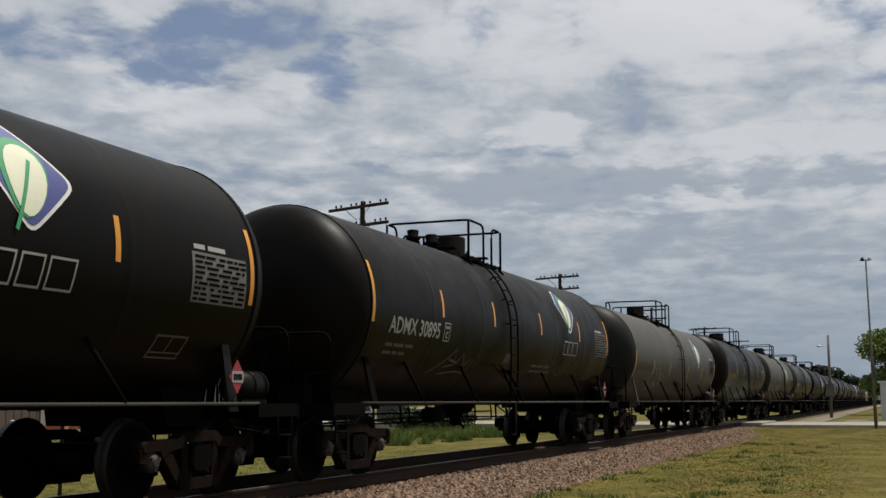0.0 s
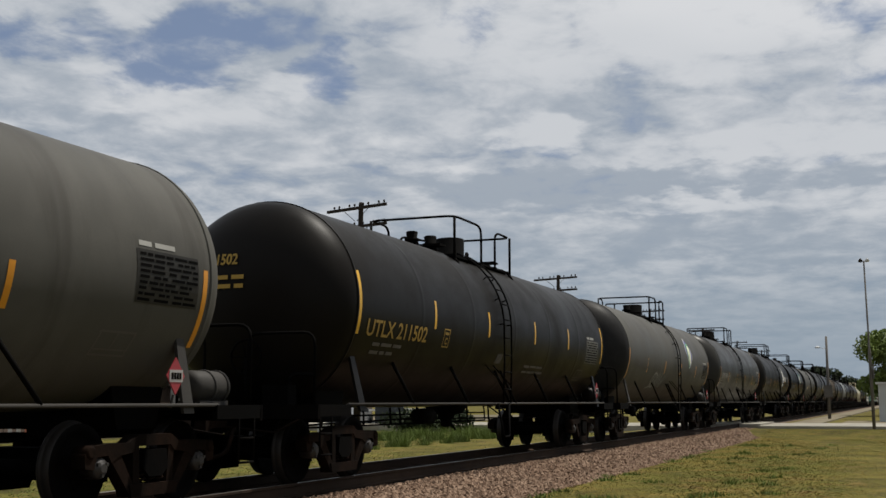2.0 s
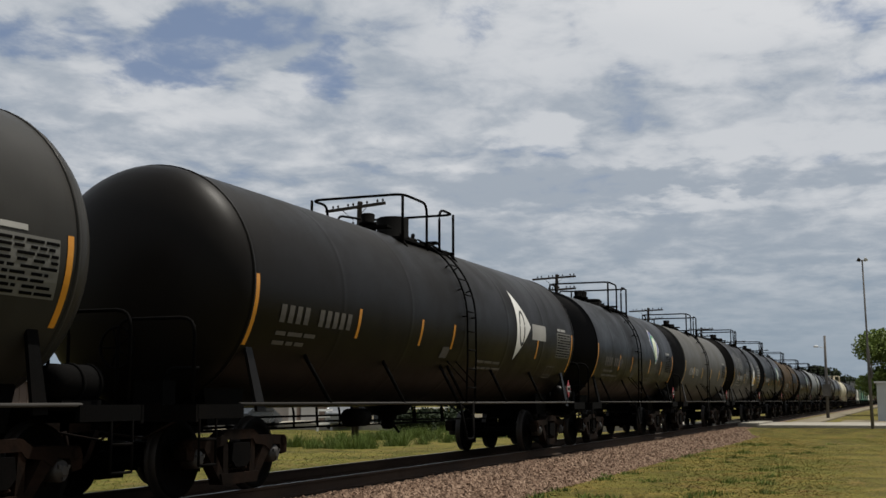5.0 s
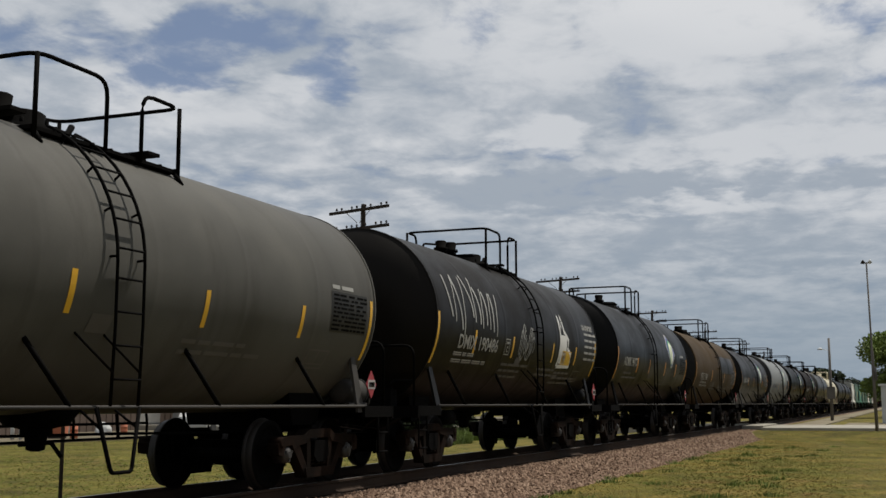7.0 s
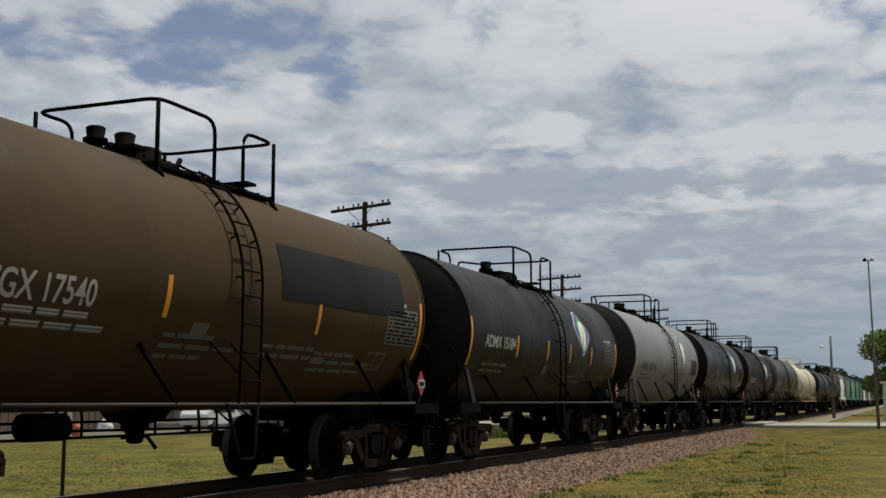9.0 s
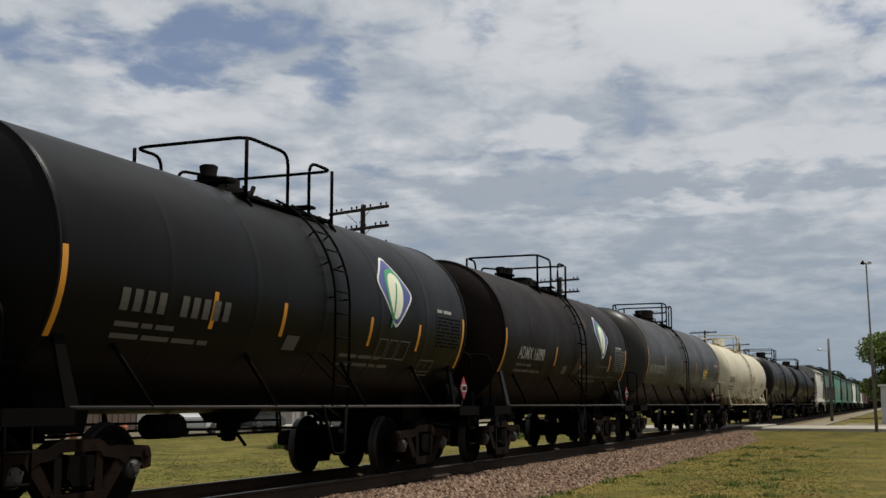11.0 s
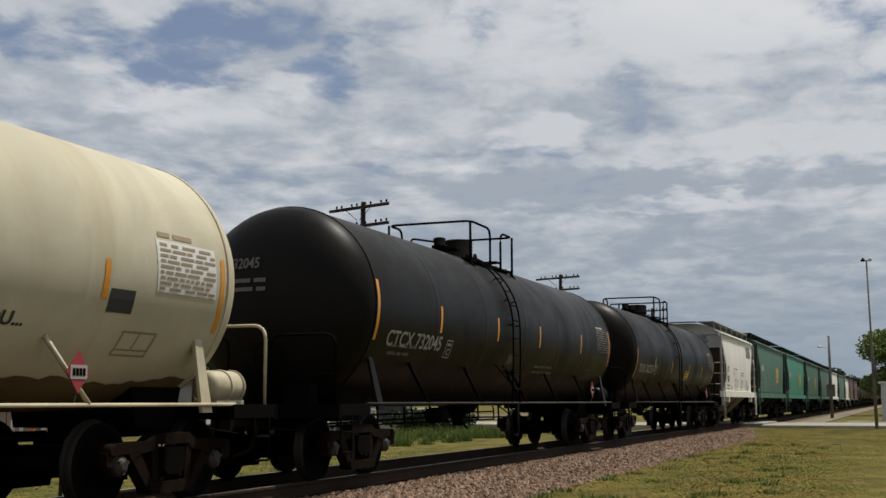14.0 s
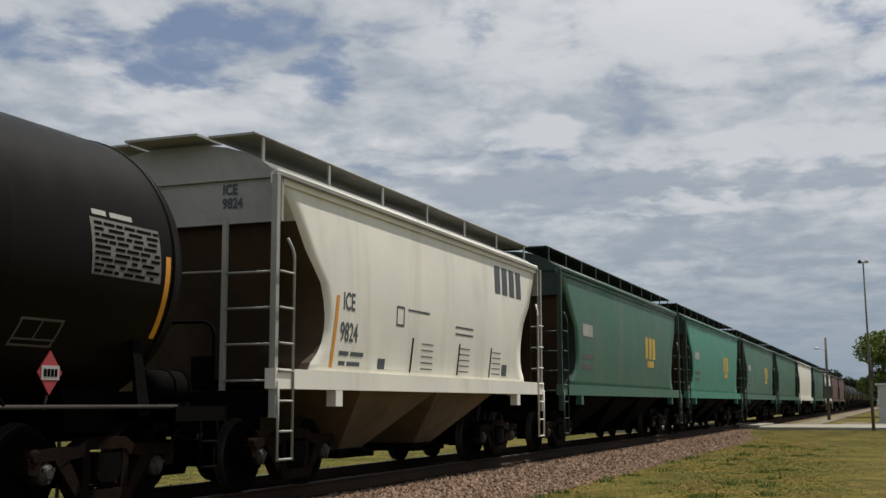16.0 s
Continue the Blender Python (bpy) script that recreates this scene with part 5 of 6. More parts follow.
            patch(bm, -4.12, -4.03, 1.6, 2.6, 0.12)
            lay(bm, skin)
            part("reflector", bm, ORANGE, car, "orange reflector tape")
            bm = bmesh.new()
            for text, ty, tz in (("ICE", -0.62, 3.78), ("9824", -0.62, 3.60)):
                words(bm, text, ty, tz, 0.13, 0.8)
            for v in bm.verts:
                v.co = (-5.59, -v.co.x - 1.32, v.co.y)
            part("lettering", bm, LETTER_DARK, car)
        if "wheat" in extra:
            skin = on_hopper(zt)
            for p in [(1.9 + j * 0.55, 2.3 + j * 0.55, 2.45, 3.1) for j in range(3)] + [(2.2, 3.2, 2.2, 2.40)]:
                bm = bmesh.new()
                patch(bm, *p)
                lay(bm, skin)
                part("emblem_block", bm, GOLD_BLOCK, car, "faded yellow emblem block")
            bm = bmesh.new()
            patch(bm, -5.6, -4.6, 2.75, 3.05)
            lay(bm, skin)
            part("lettering_patch", bm, LETTER, car)
            bm = bmesh.new()
            bars(bm, -5.6, 2.2, [0.5, 0.6], 0.12)
            bars(bm, -5.6, 1.95, [0.4, 0.6], 0.12)
            lay(bm, skin)
            part("stencil", bm, LETTER_DIM, car)


# ---- track and ground ----
GRASS = material("dry_lawn", (0.096, 0.084, 0.020), 0.95, 0.0, 0.5, 7.0, 1.0, (0.165, 0.115, 0.040), 0.8, (0.8, 1.6, 1.0), spec=0.05, blotch=0.7)
WEED = material("green_weeds", (0.105, 0.145, 0.030), 0.75, 0.0, 0.35, 5.0, 0.0, spec=0.2, blotch=1.0)
BALLAST = material("pink_grey_ballast", (0.105, 0.068, 0.046), 0.9, 0.0, 0.4, 14.0, 0.8, (0.09, 0.063, 0.046), 0.6, (2.5, 2.5, 2.5), spec=0.15)
ROAD = material("pale_gravel_road", (0.2736, 0.2546, 0.2128), 0.9, 0.0, 0.2, 12.0, 0.3, (0.20, 0.17, 0.13), 0.4, spec=0.15)
TIMBER = material("dark_creosoted_pole", (0.030, 0.024, 0.020), 0.85, 0.0, 0.4, 20, 0.3, spec=0.15)
GREY_POLE = material("grey_weathered_pole", (0.1216, 0.1102, 0.0988), 0.8, 0.0, 0.3, 20, 0.3, spec=0.2)
LAMP_WHITE = material("white_lamp_housing", (0.4712, 0.4712, 0.4560), 0.5, 0.0, 0.1, 30, 0.0)
BARK = material("tree_bark", (0.07, 0.055, 0.04), 0.9, 0.0, 0.4, 15, 0.5, spec=0.15)
FOLIAGE = material("tree_leaves", (0.125, 0.165, 0.036), 0.7, 0.0, 0.5, 2.0, 0.0, spec=0.25, blotch=0.5)
FOLIAGE_FAR = material("dark_tree_leaves", (0.024, 0.036, 0.014), 0.8, 0.0, 0.4, 2.0, 0.0, spec=0.2, blotch=0.4)

bm = bmesh.new()
cuts = [-3000, -400, -80, -20, -9, -6, -4, -2.75, 2.75, 6, 12, 24, 60, 200, 3000]
xs = [-3000, -300, -60, -10, 0, 8, 16, 24, 32, 40, 48, 54, 58, 90, 130, 300, 900, 3000]
grid = []
for x in xs:
    row = []
    for y in cuts:
        z = -0.50
        if 8 < x < 50 and abs(y) < 20 and abs(y) > 3:
            z += 0.012 * math.sin(x * 0.7 + y)
        if 58 <= x <= 130 and y < 3:
            z = -0.24
        row.append(bm.verts.new((x, y, z)))
    grid.append(row)
for a, b in zip(grid, grid[1:]):
    for j in range(len(cuts) - 1):
        bm.faces.new((a[j], b[j], b[j + 1], a[j + 1])).smooth = True
tagged(part("ground", bm, GRASS), "dry mown grass with green and yellow patches", "grass", kind="structure")

bm = bmesh.new()
shape = [(-3.0, -0.58), (-2.35, -0.46), (-1.75, -0.26), (-1.45, -0.215), (1.45, -0.215), (1.75, -0.26), (2.5, -0.52), (3.0, -0.6)]
a = [bm.verts.new((-300, y, z)) for y, z in shape]
b = [bm.verts.new((1500, y, z)) for y, z in shape]
for i in range(len(shape) - 1):
    bm.faces.new((a[i], b[i], b[i + 1], a[i + 1]))
ballast_bed = tagged(part("ballast_bed", bm, BALLAST), "pinkish grey crushed stone ballast bed", "ballast", kind="structure")


def stones(count, x0, x1, seed):
    """Crushed stones strewn over the shoulder, each a rough lump of its own."""
    rng = np.random.default_rng(seed)
    base = np.array([(1, 0, 0), (-1, 0, 0), (0, 1, 0), (0, -1, 0), (0, 0, 1), (0, 0, -1)], float)
    tri = np.array([(0, 2, 4), (2, 1, 4), (1, 3, 4), (3, 0, 4), (2, 0, 5), (1, 2, 5), (3, 1, 5), (0, 3, 5)])
    x = x0 + (x1 - x0) * rng.random(count) ** 1.6
    y = -2.75 + 1.75 * rng.random(count)
    z = np.interp(y, [p[0] for p in shape], [p[1] for p in shape])
    size = rng.uniform(0.028, 0.070, count)
    v = base[None] * size[:, None, None] * rng.uniform(0.6, 1.25, (count, 6, 1)) + rng.normal(0, 0.006, (count, 6, 3))
    ang = rng.random(count) * 6.28
    c, s = np.cos(ang)[:, None], np.sin(ang)[:, None]
    tilt = rng.uniform(-0.7, 0.7, count)[:, None]
    vx, vy, vz = v[..., 0], v[..., 1], v[..., 2]
    vy, vz = vy * np.cos(tilt) - vz * np.sin(tilt), vy * np.sin(tilt) + vz * np.cos(tilt)
    v = np.stack([vx * c - vy * s + x[:, None], vx * s + vy * c + y[:, None], vz * 0.8 + z[:, None] + 0.008], -1)
    f = tri[None] + (np.arange(count) * 6)[:, None, None]
    me = bpy.data.meshes.new("ballast_stones")
    me.from_pydata(v.reshape(-1, 3).tolist(), [], f.reshape(-1, 3).tolist())
    me.materials.append(STONE)
    return me


def island_material(name, colors, rough=0.9, spec=0.15):
    m = bpy.data.materials.new(name)
    m.use_nodes = True
    g = Graph(m.node_tree)
    pick = g.add("ShaderNodeNewGeometry").outputs["Random Per Island"]
    ramp = g.add("ShaderNodeValToRGB")
    g.link(pick, ramp.inputs[0])
    els = ramp.color_ramp.elements
    while len(els) < len(colors):
        els.new(0.5)
    for i, col in enumerate(colors):
        els[i].position = i / (len(colors) - 1)
        els[i].color = (*col, 1.0)
    where = g.add("ShaderNodeTexCoord").outputs["Object"]
    speck = g.noise(where, 60.0, 3.0)
    broad = g.noise(where, 0.45, 4.0)
    tone = g.mix(g.math("MULTIPLY", speck, 0.5), ramp.outputs[0], colors[0])
    tone = g.mix(g.span(broad, 0.35, 0.7, 0.0, 0.4), tone, colors[-1])
    shader = g.add("ShaderNodeBsdfPrincipled")
    g.link(tone, shader.inputs["Base Color"])
    shader.inputs["Roughness"].default_value = rough
    shader.inputs["Specular IOR Level"].default_value = spec
    out = g.add("ShaderNodeOutputMaterial")
    g.link(shader.outputs[0], out.inputs[0])
    return m


STONE = island_material("crushed_stone", [(0.060, 0.036, 0.024), (0.210, 0.135, 0.090), (0.385, 0.270, 0.190), (0.165, 0.102, 0.068)])


def grass_material(name, green, straw, brown, low, high):
    """Blades whose colour drifts from green to straw in patches, each blade a little different."""
    m = bpy.data.materials.new(name)
    m.use_nodes = True
    g = Graph(m.node_tree)
    where = g.add("ShaderNodeTexCoord").outputs["Object"]
    pick = g.add("ShaderNodeNewGeometry").outputs["Random Per Island"]
    patches = g.noise(where, 0.55, 4.0, 0.6)
    small = g.noise(where, 2.6, 3.0, 0.6)
    blend = g.math("ADD", g.math("MULTIPLY", patches, 0.6), g.math("ADD", g.math("MULTIPLY", small, 0.3), g.math("MULTIPLY", pick, 0.1)))
    tone = g.mix(g.span(blend, low, high), green, straw)
    tone = g.mix(g.span(g.noise(where, 1.1, 5.0, 0.65), 0.54, 0.68, 0.0, 0.75), tone, brown)
    tone = g.mix(g.span(pick, 0.0, 1.0, 0.0, 0.35), tone, (0.5, 0.5, 0.5), "OVERLAY")
    shader = g.add("ShaderNodeBsdfPrincipled")
    g.link(tone, shader.inputs["Base Color"])
    shader.inputs["Roughness"].default_value = 0.85
    shader.inputs["Specular IOR Level"].default_value = 0.1
    out = g.add("ShaderNodeOutputMaterial")
    g.link(shader.outputs[0], out.inputs[0])
    return m


BLADES = grass_material("mixed_grass_blades", (0.098, 0.104, 0.018), (0.212, 0.160, 0.040), (0.175, 0.102, 0.038), 0.42, 0.58)
BLADES_GREEN = grass_material("green_grass_blades", (0.078, 0.100, 0.016), (0.135, 0.118, 0.027), (0.115, 0.085, 0.028), 0.48, 0.70)
tagged(new("ballast_stones", stones(22000, 13.0, 60.0, 3)), "loose crushed stones on the ballast shoulder", "ballast", kind="stuff")


def blades(name, count, x0, x1, y0, y1, z, low, high, seed, mat, power=1.5, clumps=0):
    rng = np.random.default_rng(seed)
    x = x0 + (x1 - x0) * rng.random(count) ** power
    y = y0 + (y1 - y0) * rng.random(count)
    h = rng.uniform(low, high, count)
    if clumps:
        cx, cy = x0 + (x1 - x0) * rng.random(clumps) ** power, y0 + (y1 - y0) * rng.random(clumps)
        pick = rng.integers(0, clumps, count)
        spread = rng.normal(0, 0.16, (count, 2))
        x, y = cx[pick] + spread[:, 0], cy[pick] + spread[:, 1]
        h *= np.clip(1.2 - np.hypot(spread[:, 0], spread[:, 1]) * 2.2, 0.3, 1.2)
    a = rng.random(count) * 6.28
    w = rng.uniform(0.010, 0.020, count)
    dx, dy = np.cos(a) * w, np.sin(a) * w
    lean = 0.45 if clumps else 3.6
    z = z + (np.interp(x, [54.0, 58.0], [0.0, 0.26]) if y1 < 0 else np.zeros(count))
    lx, ly = rng.normal(0, lean, count) * h, rng.normal(0, lean, count) * h
    v = np.stack([np.stack([x - dx, y - dy, z], -1), np.stack([x + dx, y + dy, z], -1), np.stack([x + lx, y + ly, z + h], -1)], 1)
    f = np.arange(count * 3).reshape(-1, 3)
    me = bpy.data.meshes.new(name)
    me.from_pydata(v.reshape(-1, 3).tolist(), [], f.tolist())
    me.materials.append(mat)
    return new(name, me)


tagged(blades("grass", 150000, 15.0, 61.0, -9.5, -2.6, -0.503, 0.007, 0.022, 5, BLADES, 1.3), "short dry lawn grass beside the track", "grass", kind="stuff")
tagged(blades("grass", 120000, 13.0, 61.0, 2.9, 25.0, -0.503, 0.009, 0.026, 6, BLADES_GREEN, 1.1), "short green grass beyond the track", "grass", kind="stuff")
tagged(blades("weeds", 3200, 16.0, 46.0, -6.5, -2.45, -0.51, 0.04, 0.13, 8, WEED, 1.4, 45), "green weed tufts in the lawn", "weeds", kind="stuff")
tagged(blades("weeds", 16000, 36.0, 60.0, 8.0, 14.0, -0.53, 0.2, 0.60, 9, WEED, 1.0, 110), "tall green weeds beyond the track", "weeds", kind="stuff")

# stone strip along the rails, with the train's shade put into its dark colour
TRACK_SHADE = material("oil_dark_ballast", (0.0130, 0.0105, 0.0088), 0.95, 0.0, 0.35, 14.0, 0.8, (0.030, 0.022, 0.018), 0.4, (2.5, 2.5, 2.5), spec=0.05)
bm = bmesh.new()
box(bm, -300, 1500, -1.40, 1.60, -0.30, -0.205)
tagged(part("track_bed", bm, TRACK_SHADE), "ballast strip under the train, coloured dark as its shade", "ballast", kind="structure")

# rails
for y in (-0.7525, 0.7525):
    bm = bmesh.new()
    half = [(-0.075, -0.185), (-0.075, -0.172), (-0.012, -0.150), (-0.010, -0.045), (-0.037, -0.034), (-0.037, -0.006), (-0.030, 0.0)]
    ring = half + [(-a, z) for a, z in half[::-1]]
    a = [bm.verts.new((-300, y + u, z)) for u, z in ring]
    b = [bm.verts.new((1500, y + u, z)) for u, z in ring]
    for i in range(len(ring)):
        j = (i + 1) % len(ring)
        f = bm.faces.new((a[i], b[i], b[j], a[j]))
        f.material_index = 1 if i == 6 else 0
    tagged(part("rail", bm, [RUST_RAIL, TREAD]), "rusty steel rail with a polished head", "rail", "rails of the track", "structure")

# crossing road, kerb-high above the lawn, and the sandy strip beyond it
bm = bmesh.new()
for x0, x1, y0, y1, z in ((61.0, 70.0, -60.0, -1.9, -0.10), (61.0, 70.0, 1.9, 90.0, -0.12)):
    box(bm, x0, x1, y0, y1, -0.55, z)
box(bm, 62.0, 69.0, -0.68, 0.68, -0.25, -0.01)
box(bm, 62.0, 69.0, -1.9, -0.83, -0.25, -0.02)
box(bm, 62.0, 69.0, 0.83, 1.9, -0.25, -0.02)
tagged(part("road", bm, ROAD), "pale gravel and concrete road over the level crossing", "road", kind="structure")
bm = bmesh.new()
box(bm, 70.0, 400.0, -4.2, -2.4, -0.5, -0.16)
box(bm, 74.0, 84.0, -11.0, -5.2, -0.5, -0.19)
tagged(part("pavement", bm, material("sandy_gravel", (0.17, 0.145, 0.10), 0.95, 0.0, 0.3, 6.0, 0.4, (0.10, 0.095, 0.05), 0.5, spec=0.1)), "sandy gravel track beside the rails", "gravel", kind="structure")


# ---- poles ----
def telegraph_pole(x, y, top):
    pole = new("telegraph_pole")
    bm = bmesh.new()
    lathe(bm, [(-0.7, 0.16), (top - 0.1, 0.105), (top, 0.085)], "z", 12, Matrix.Rotation(radians(1.0), 4, "X"))
    part("pole", bm, TIMBER, pole)
    for k, z in enumerate((top - 0.25, top - 1.05, top - 1.85)):
        bm = bmesh.new()
        box(bm, -0.16, -0.06, -1.72, 1.72, z - 0.06, z + 0.06)
        arm = part("crossarm", bm, TIMBER, pole)
        for i in range(10):
            yy = -1.5 + i * 0.30 + (0.1 if i > 4 else -0.1)
            if (i * 7 + k * 3) % 5 == 4:
                continue
            bm = bmesh.new()
            lathe(bm, [(z + 0.06, 0.015), (z + 0.10, 0.02), (z + 0.10, 0.045), (z + 0.17, 0.042), (z + 0.20, 0.02)], "z", 8, Matrix.Translation((-0.11, yy, 0)))
            part("insulator", bm, TIMBER, arm)
        for s in (-1, 1):
            bm = bmesh.new()
            tube(bm, [(-0.13, s * 0.72, z - 0.05), (-0.12, s * 0.06, z - 0.55)], 0.014, 5)
            part("arm_brace", bm, TIMBER, pole)
    pole.matrix_basis = pose(x, y, -0.5, 0, 0, -18)
    return tagged(pole, "old dark telegraph pole with crossarms and insulators", "utility pole", "telegraph poles along the track")


P1 = telegraph_pole(43.9, 12.4, 10.05)
for x in (74.5, 105.0, 135.5, 166.0, 196.5):
    copy_thing(P1, pose(x, 12.4, -0.5, 0, 0, -18))

lamp = new("street_lamp")
bm = bmesh.new()
lathe(bm, [(-0.7, 0.085), (3.6, 0.075), (3.7, 0.05), (8.0, 0.038)], "z", 10)
part("pole", bm, GREY_POLE, lamp)
for s in (-1, 1):
    bm = bmesh.new()
    lathe(bm, [(0.0, 0.04), (0.03, 0.07), (0.15, 0.11), (0.17, 0.10)], "z", 12, Matrix.Translation((0, s * 0.08, 7.95)) @ Matrix.Rotation(radians(-s * 55), 4, "X"))
    part("floodlight", bm, LAMP_WHITE if s < 0 else TIMBER, lamp)
bm = bmesh.new()
tube(bm, [(0, -0.12, 7.95), (0, 0.12, 7.95)], 0.02, 6)
box(bm, -0.07, 0.07, -0.16, -0.08, 2.2, 2.9)
part("bracket", bm, GREY_POLE, lamp)
lamp.matrix_basis = pose(60.3, -7.42, 0.0, -0.7)
tagged(lamp, "tall thin grey pole with two small floodlights", "street lamp")

pole = new("utility_pole")
bm = bmesh.new()
lathe(bm, [(-0.6, 0.13), (6.15, 0.085)], "z", 10)
part("pole", bm, GREY_POLE, pole)
bm = bmesh.new()
box(bm, -0.25, -0.10, -0.30, 0.30, 1.6, 2.5)
part("signal_box", bm, GREY_POLE, pole, "grey equipment box")
bm = bmesh.new()
tube(bm, [(0, 0, 5.2), (0, 0.62, 5.35)], 0.02, 6)
lathe(bm, [(5.28, 0.18), (5.34, 0.20), (5.42, 0.10)], "z", 12, Matrix.Translation((0, 0.66, 0)))
part("lamp_arm", bm, LAMP_WHITE, pole)
pole.matrix_basis = pose(92.0, -3.66, -0.16)
tagged(pole, "short grey utility pole with a lamp arm and a box", "utility pole")

bm = bmesh.new()
box(bm, -0.03, 0.03, -0.015, 0.015, -0.5, 1.5)
box(bm, -0.034, -0.03, -0.03, 0.03, -0.5, 1.5)
post = part("sign_post", bm, TIMBER)
post.matrix_basis = pose(14.9, 3.6, -0.3, 0, 0.6, 30)
tagged(post, "thin dark steel post beside the track", "post")

shed = new("utility_shed")
bm = bmesh.new()
box(bm, -1.2, 1.2, -1.2, 1.2, 0, 2.5)
part("wall", bm, material("pale_sheet_metal", (0.42, 0.43, 0.41), 0.6, 0.0, 0.1, 20, 0.1), shed)
bm = bmesh.new()
box(bm, -1.35, 1.35, -1.35, 1.35, 2.5, 2.62)
part("roof", bm, LAMP_WHITE, shed)
bm = bmesh.new()
box(bm, -1.24, -1.20, -0.45, 0.45, 0.05, 2.05)
part("door", bm, GREY_POLE, shed)
shed.matrix_basis = pose(82.0, -8.55, -0.26)
tagged(shed, "small pale metal equipment shed beside the crossing", "shed")


# ---- trees ----
def leaf_cloud(centres, count, size, seed):
    """Small leaf clumps scattered through several uneven lobes."""
    rng = np.random.default_rng(seed)
    pick = rng.integers(0, len(centres), count)
    c = np.array([p[:3] for p in centres])[pick]
    r = np.array([p[3] for p in centres])[pick]
    d = rng.normal(0, 1, (count, 3))
    d /= np.linalg.norm(d, axis=1)[:, None]
    p = c + d * (r * rng.random(count) ** 0.45)[:, None] * np.array([1, 1, 0.8])
    u = rng.normal(0, 1, (count, 3))
    u /= np.linalg.norm(u, axis=1)[:, None]
    w = np.cross(u, rng.normal(0, 1, (count, 3)))
    w /= np.linalg.norm(w, axis=1)[:, None]
    s = size * rng.uniform(0.5, 1.3, count)[:, None]
    v = np.stack([p - u * s, p + w * s * 0.6, p + u * s, p - w * s * 0.6], 1)
    f = np.arange(count * 4).reshape(-1, 4)
    me = bpy.data.meshes.new("crown")
    me.from_pydata(v.reshape(-1, 3).tolist(), [], f.tolist())
    return me


def make_tree(x, y, z, height, width, seed, mat, leaves=5000, size=0.16, low=0.42, lobe_count=9):
    rng = random.Random(seed)
    tree = new("tree")
    bm = bmesh.new()
    trunk = [(rng.uniform(-0.1, 0.1) * i, rng.uniform(-0.1, 0.1) * i, height * 0.16 * i) for i in range(5)]
    tube(bm, trunk[:3], 0.03 * height, 9)
    tube(bm, trunk[2:], 0.02 * height, 8)
    lobes = []
    for i in range(lobe_count):
        a = i * 2.4 + rng.uniform(-0.3, 0.3)
        rr = width * rng.uniform(0.2, 0.42)
        zz = height * rng.uniform(low, 0.86)
        tip = (rr * math.cos(a), rr * math.sin(a), zz)
        tube(bm, [trunk[2 + i % 2], (tip[0] * 0.5, tip[1] * 0.5, zz * 0.85), tip], 0.007 * height, 6)
        lobes.append((*tip, width * rng.uniform(0.14, 0.26)))
    lobes.append((0, 0, height * 0.85, width * 0.2))
    part("trunk", bm, BARK, tree)
    me = leaf_cloud(lobes, leaves, size, seed)
    me.materials.append(mat)
    crown = new("crown", me)
    crown.parent = tree
    tree.matrix_basis = pose(x, y, z)
    return tree


tagged(make_tree(116.0, -9.2, -0.3, 8.6, 8.0, 4, FOLIAGE, 26000, 0.17, 0.12, 22), "leafy green tree beyond the crossing", "tree")
tagged(make_tree(126.0, -11.0, -0.3, 9.0, 8.6, 5, FOLIAGE, 16000, 0.2, 0.12, 18), "leafy green tree beyond the crossing", "tree")
for i in range(16):
    rng = random.Random(50 + i)
    side = 1 if i % 2 else -1
    tagged(make_tree(300 + i * 26, side * (11.0 + rng.uniform(0, 5)) - (8 if side < 0 else 0), -0.4, rng.uniform(9, 13), rng.uniform(9, 13), 60 + i, FOLIAGE_FAR, 2200, 0.45, 0.2),
           "dark leafy tree far along the line", "tree", "trees along the line")
for i in range(22):
    rng = random.Random(150 + i)
    tagged(make_tree(95 + i * 24, 42 + rng.uniform(0, 16) - i * 0.9, -0.5, rng.uniform(4, 6.5), rng.uniform(7, 11), 90 + i, FOLIAGE_FAR, 1800, 0.4),
           "dark leafy tree beyond the yard", "tree", "trees beyond the yard")


# ---- yard beyond the track ----
YARD = material("gravel_yard", (0.115, 0.098, 0.066), 0.9, 0.0, 0.2, 8.0, 0.3, spec=0.15)
CLAD_WHITE = material("white_sheet_cladding", (0.22, 0.215, 0.20), 0.6, 0.0, 0.12, 20, 0.1)
CLAD_BROWN = material("brown_sheet_cladding", (0.0836, 0.0570, 0.0418), 0.7, 0.0, 0.15, 20, 0.1)
ORANGE_BARREL = material("orange_steel_paint", (0.40, 0.125, 0.06), 0.5, 0.0, 0.12, 30, 0.0)
CAR_DARK = material("dark_car_paint", (0.03, 0.035, 0.04), 0.25, 0.0, 0.1, 30, 0.0)
CAR_SILVER = material("silver_car_paint", (0.2400, 0.2460, 0.2520), 0.25, 0.3, 0.1, 30, 0.0)
GLASS = material("dark_window_glass", (0.02, 0.022, 0.025), 0.08, 0.0, 0.1, 30, 0.0, spec=0.6)
TYRE = material("tyre_rubber", (0.02, 0.02, 0.02), 0.9, 0.0, 0.2, 30, 0.1)

bm = bmesh.new()
box(bm, 20.0, 140.0, 25.2, 60.0, -0.6, -0.44)
tagged(part("yard", bm, YARD), "pale gravel yard beyond the grass", "gravel", kind="structure")


